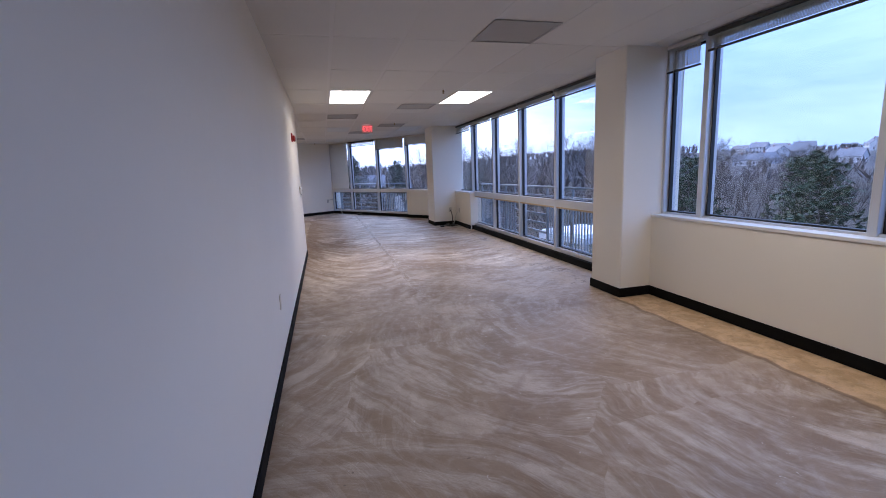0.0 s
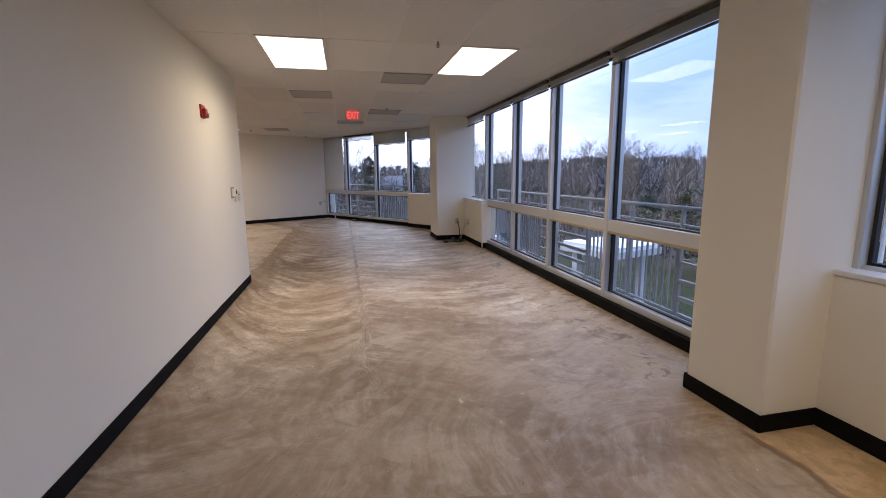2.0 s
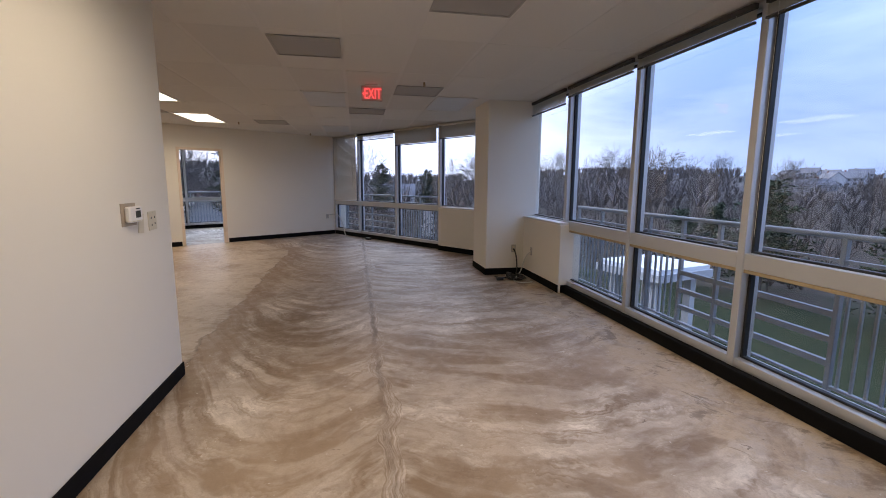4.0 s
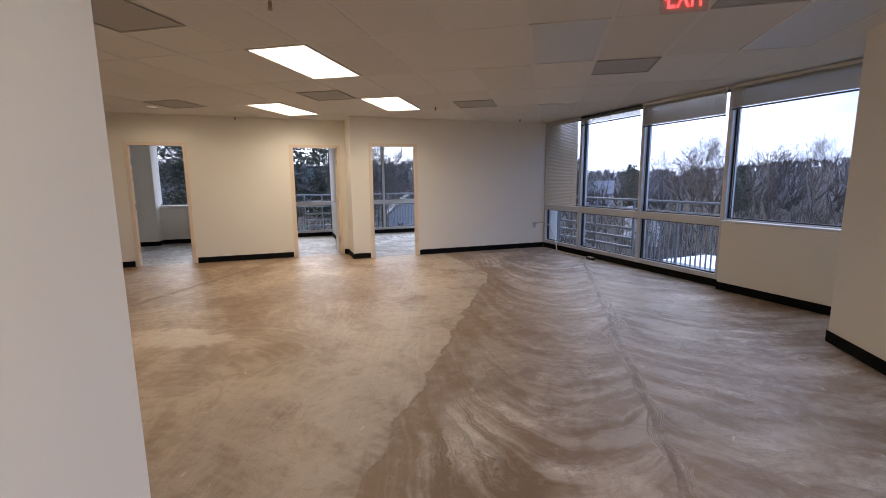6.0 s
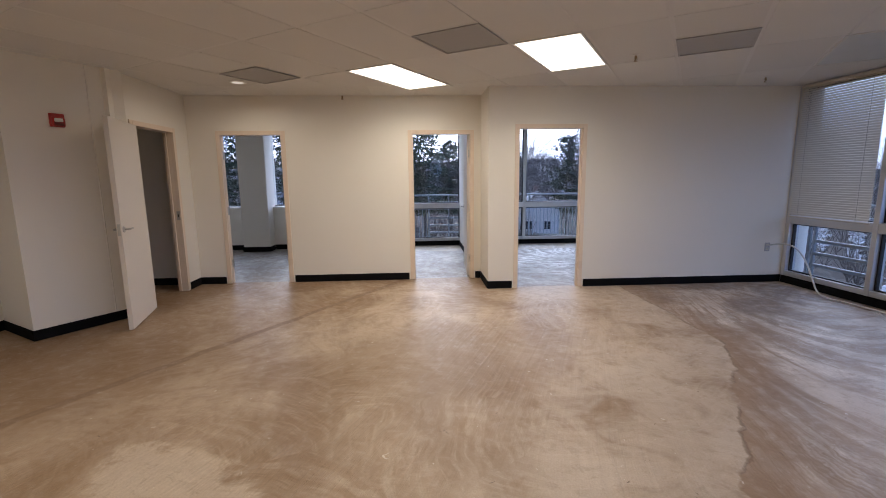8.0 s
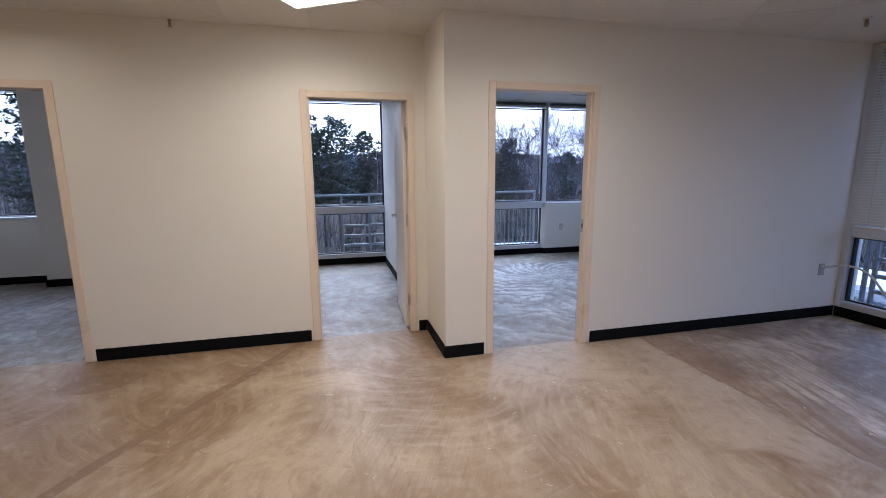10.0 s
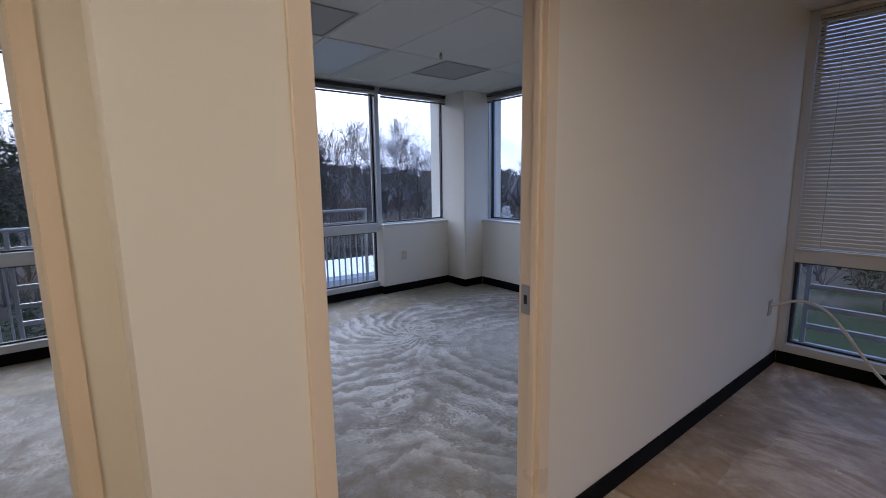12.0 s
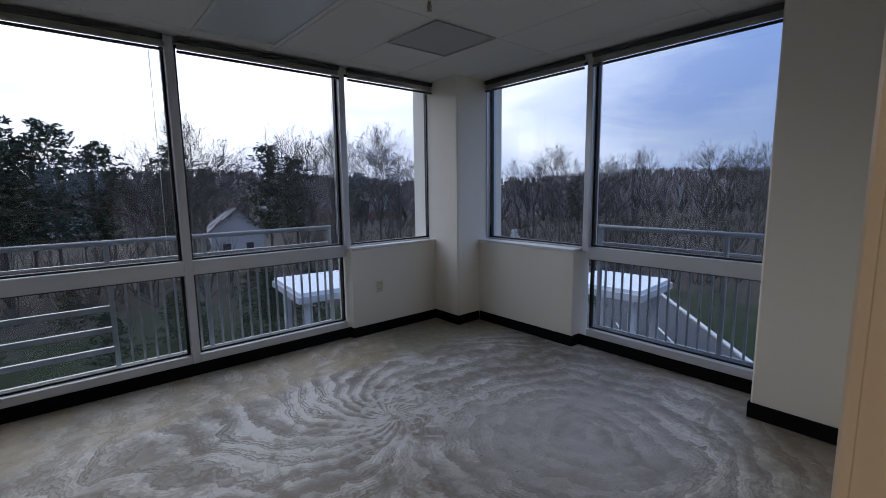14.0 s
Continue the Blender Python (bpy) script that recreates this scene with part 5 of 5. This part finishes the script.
for k in range(22):
    p = OUT + sector(rng.uniform(99, 150)) * rng.uniform(27, 44)
    plant("evergreen_shrub", BUSHY[k % 2], p.x, p.y, rng.uniform(0, 6.28), rng.uniform(0.28, 0.5), "dense dark green evergreen shrub on the lawn", "shrubs")
for a, r, s in ((79, 64, 0.8), (76, 60, 0.6)):
    p = HUB + sector(a) * r
    plant("blossom_tree", BLOOM, p.x, p.y, 0.4, s, "small tree covered in white blossom", "blossom trees")

# far woods: uncountable bare crowns on the slopes
verts, faces = [], []
for k in range(5200):
    a, r = rng.uniform(-60, 190), 120 + 560 * rng.random() ** 1.2
    p = HUB + sector(a) * r
    z = hill(p.x, p.y)
    h = rng.uniform(7, 12.5)
    if a < 45:
        if r < 150:
            continue
        h *= 0.5
    q = Vector((p.x, p.y, z))
    for _ in range(10):
        e = Vector((rng.gauss(0, 0.33), rng.gauss(0, 0.33), rng.uniform(0.75, 1.0))) * h
        b = q + Vector((0, 0, h * rng.uniform(0.0, 0.4)))
        t = q + e
        side = Vector((-(t - b).y, (t - b).x, 0)).normalized() if (t - b).xy.length > 0.01 else Vector((1, 0, 0))
        w = rng.uniform(0.12, 0.5) * (1 + r / 500)
        j = len(verts)
        verts += [b - side * w, b + side * w, t]
        faces.append((j, j + 1, j + 2))
woods = new("far_woods", mesh_of("far_woods", verts, faces, HAZYTWIG))
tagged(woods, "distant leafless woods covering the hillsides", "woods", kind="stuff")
# undergrowth near the lawn's edge
verts, faces = [], []
for k in range(2600):
    a, r = rng.uniform(-35, 172), rng.uniform(46, 130)
    p = HUB + sector(a) * r
    if a < 30 and r < 80 or 104 < a < 110 and r < 92:
        continue
    q = Vector((p.x, p.y, hill(p.x, p.y) - 0.1))
    for _ in range(7):
        t = q + Vector((rng.gauss(0, 1.1), rng.gauss(0, 1.1), rng.uniform(1.2, 4.5)))
        stick(verts, faces, q, t, 0.05, 0.01)
brush = new("undergrowth", mesh_of("undergrowth", verts, faces, TWIG))
tagged(brush, "tangled bare brush along the edge of the lawn", "brush", kind="stuff")

SIDING = plain("white_siding", (0.45, 0.45, 0.46), 0.6, vary=0.1)
GREYSIDE = plain("grey_siding", (0.36, 0.37, 0.4), 0.6, vary=0.1)
BRICKSIDE = plain("brick_red_siding", (0.25, 0.13, 0.1), 0.8, vary=0.2)
ROOFING = plain("grey_shingle", (0.16, 0.16, 0.175), 0.8, vary=0.2, scale=2)
PALEROOF = plain("pale_flat_roof", (0.68, 0.7, 0.72), 0.6, vary=0.06)
DARKPANE = plain("dark_window", (0.03, 0.035, 0.045), 0.15)
ASPHALT = plain("asphalt", (0.05, 0.05, 0.053), 0.85, vary=0.2, scale=0.8, grain=0.4)
STRIPE = plain("white_road_paint", (0.62, 0.62, 0.6), 0.7, vary=0.12)


def house(x, y, turn, w, d, h, side, say, big=False):
    z = hill(x, y) - 0.2
    c, s = math.cos(turn), math.sin(turn)

    def f(a, b, k):
        return Vector((x + a * c - b * s, y + a * s + b * c, z + k))

    o = thing("warehouse" if big else "house", (x, y, z), say, "building", "far buildings")
    if big:
        wl_ = part("wall", block(f, -w / 2, w / 2, -d / 2, d / 2, 0, h), side, o)
        part("roof", block(f, -w / 2 - 0.4, w / 2 + 0.4, -d / 2 - 0.4, d / 2 + 0.4, h, h + 0.5), PALEROOF, o)
    else:
        bm = block(f, -w / 2, w / 2, -d / 2, d / 2, 0, h)
        vs = [bm.verts.new(f(a, b, k)) for a in (-w / 2, w / 2) for b, k in ((-d / 2, h), (0, h + d * 0.42), (d / 2, h))]
        bm.faces.new(vs[:3])
        bm.faces.new(vs[3:])
        wl_ = part("wall", bm, side, o)
        bm = bmesh.new()
        for sg in (-1, 1):
            q = [f(a, b, k + e) for e in (0.02, 0.2) for a, b, k in ((-w / 2 - 0.4, sg * (d / 2 + 0.4), h - 0.34), (w / 2 + 0.4, sg * (d / 2 + 0.4), h - 0.34), (w / 2 + 0.4, 0, h + d * 0.42), (-w / 2 - 0.4, 0, h + d * 0.42))]
            vv = [bm.verts.new(k) for k in q]
            for i in ((0, 1, 2, 3), (4, 5, 6, 7), (0, 1, 5, 4), (1, 2, 6, 5), (2, 3, 7, 6), (3, 0, 4, 7)):
                bm.faces.new([vv[k] for k in i])
        rf = part("roof", bm, ROOFING, o)
        part("chimney", block(f, w * 0.2, w * 0.2 + 0.8, -0.4, 0.4, h, h + d * 0.42 + 1.0), BRICKSIDE, rf)
    n = max(2, int(w / 2.6))
    for fl in range(2 if h > 4.5 else 1):
        for i in range(n):
            a = -w / 2 + (i + 0.5) * w / n
            for sg in (-1, 1):
                b0, b1 = sorted((sg * d / 2, sg * (d / 2 + 0.05)))
                wd = part("window", block(f, a - 0.5, a + 0.5, b0, b1, 1.0 + fl * 2.7, 2.3 + fl * 2.7), DARKPANE, o)
    if not big:
        for sg in (-1, 1):
            a0, a1 = sorted((sg * w / 2, sg * (w / 2 + 0.05)))
            for b in (-d * 0.22, d * 0.22):
                part("window", block(f, a0, a1, b - 0.5, b + 0.5, 1.0, 2.3), DARKPANE, o)


house(-25.1, 87.7, radians(112), 9, 7.0, 4.2, SIDING, "white gabled house among bare trees")
for k, (a, r) in enumerate(((124, 125), (103, 150), (97, 140), (131, 130), (140, 120), (92, 150), (84, 135))):
    p = HUB + sector(a) * r
    house(p.x, p.y, rng.uniform(0, 3.1), rng.uniform(9, 13), rng.uniform(7, 9), rng.choice((3.2, 5.4)), (SIDING, GREYSIDE, BRICKSIDE)[k % 3], "distant gabled house among bare trees")
for k in range(44):
    p = HUB + sector(rng.uniform(-28, 44)) * rng.uniform(300, 560)
    house(p.x, p.y, rng.uniform(0, 3.1), rng.uniform(10, 16), rng.uniform(8, 10), rng.choice((3.4, 5.4)), (SIDING, GREYSIDE, SIDING)[k % 3], "distant pale house on the hillside")
for a, r, w in ((3, 310, 46), (-12, 330, 40), (14, 360, 52), (-24, 300, 36), (26, 340, 30)):
    p = HUB + sector(a) * r
    house(p.x, p.y, radians(a + 75), w, 18, 5.5, GREYSIDE, "long pale flat-roofed building in the valley", True)


# ---- car park and canopies below ----
bm = block(lambda a, b, z: HUB + sector(72) * b + sector(-18) * a + Vector((0, 0, z)), -14, 9, 22, 44, G + 0.02, G + 0.05)
structure("road", bm, ASPHALT, "dark asphalt car park below the building", "car park")
lot = thing("parking_markings", HUB + sector(72) * 30 + Vector((0, 0, G + 0.05)), "white painted parking bay lines on the asphalt", "road marking", "", "structure")
for k in range(7):
    a = -9.5 + k * 2.6
    part("stripe", block(lambda s, b, z: HUB + sector(72) * (b + 0.25 * s) + sector(-18) * (a + s) + Vector((0, 0, z)), -0.07, 0.07, 28, 33.5, G + 0.054, G + 0.06), STRIPE, lot)
structure("kerb", block(lambda a, b, z: HUB + sector(72) * b + sector(-18) * a + Vector((0, 0, z)), 9, 9.25, 22, 44.25, G, G + 0.17), SLABEDGE, "concrete kerb round the car park", "kerb")
structure("kerb", block(lambda a, b, z: HUB + sector(72) * b + sector(-18) * a + Vector((0, 0, z)), -14, 9, 44, 44.25, G, G + 0.17), SLABEDGE, "concrete kerb round the car park", "kerb")


def canopy(at, turn, w, d, top=4.0):
    c = Vector((*at, 0))
    q, s = math.cos(turn), math.sin(turn)

    def f(i, j, z):
        return Vector((c.x + i * q - j * s, c.y + i * s + j * q, G + z))

    o = thing("canopy", (c.x, c.y, G), "white flat-roofed canopy on square posts", "canopy", "canopies")
    part("roof", block(f, -w / 2, w / 2, -d / 2, d / 2, top - 0.4, top), PALEROOF, o)
    part("fascia", block(f, -w / 2 - 0.12, w / 2 + 0.12, -d / 2 - 0.12, d / 2 + 0.12, top - 0.6, top - 0.22), SIDING, o)
    for i in (-1, 1):
        for j in (-1, 1):
            part("post", block(f, i * (w / 2 - 0.6) - 0.2, i * (w / 2 - 0.6) + 0.2, j * (d / 2 - 0.6) - 0.2, j * (d / 2 - 0.6) + 0.2, 0.0, top - 0.55), SIDING, o)


canopy((-5.5, 45.0), radians(26.6), 6.7, 5.6)
canopy((11.6, 41.2), radians(37), 4.6, 4.6)
canopy((16.3, 26.1), radians(15), 3.8, 3.8, 5.5)
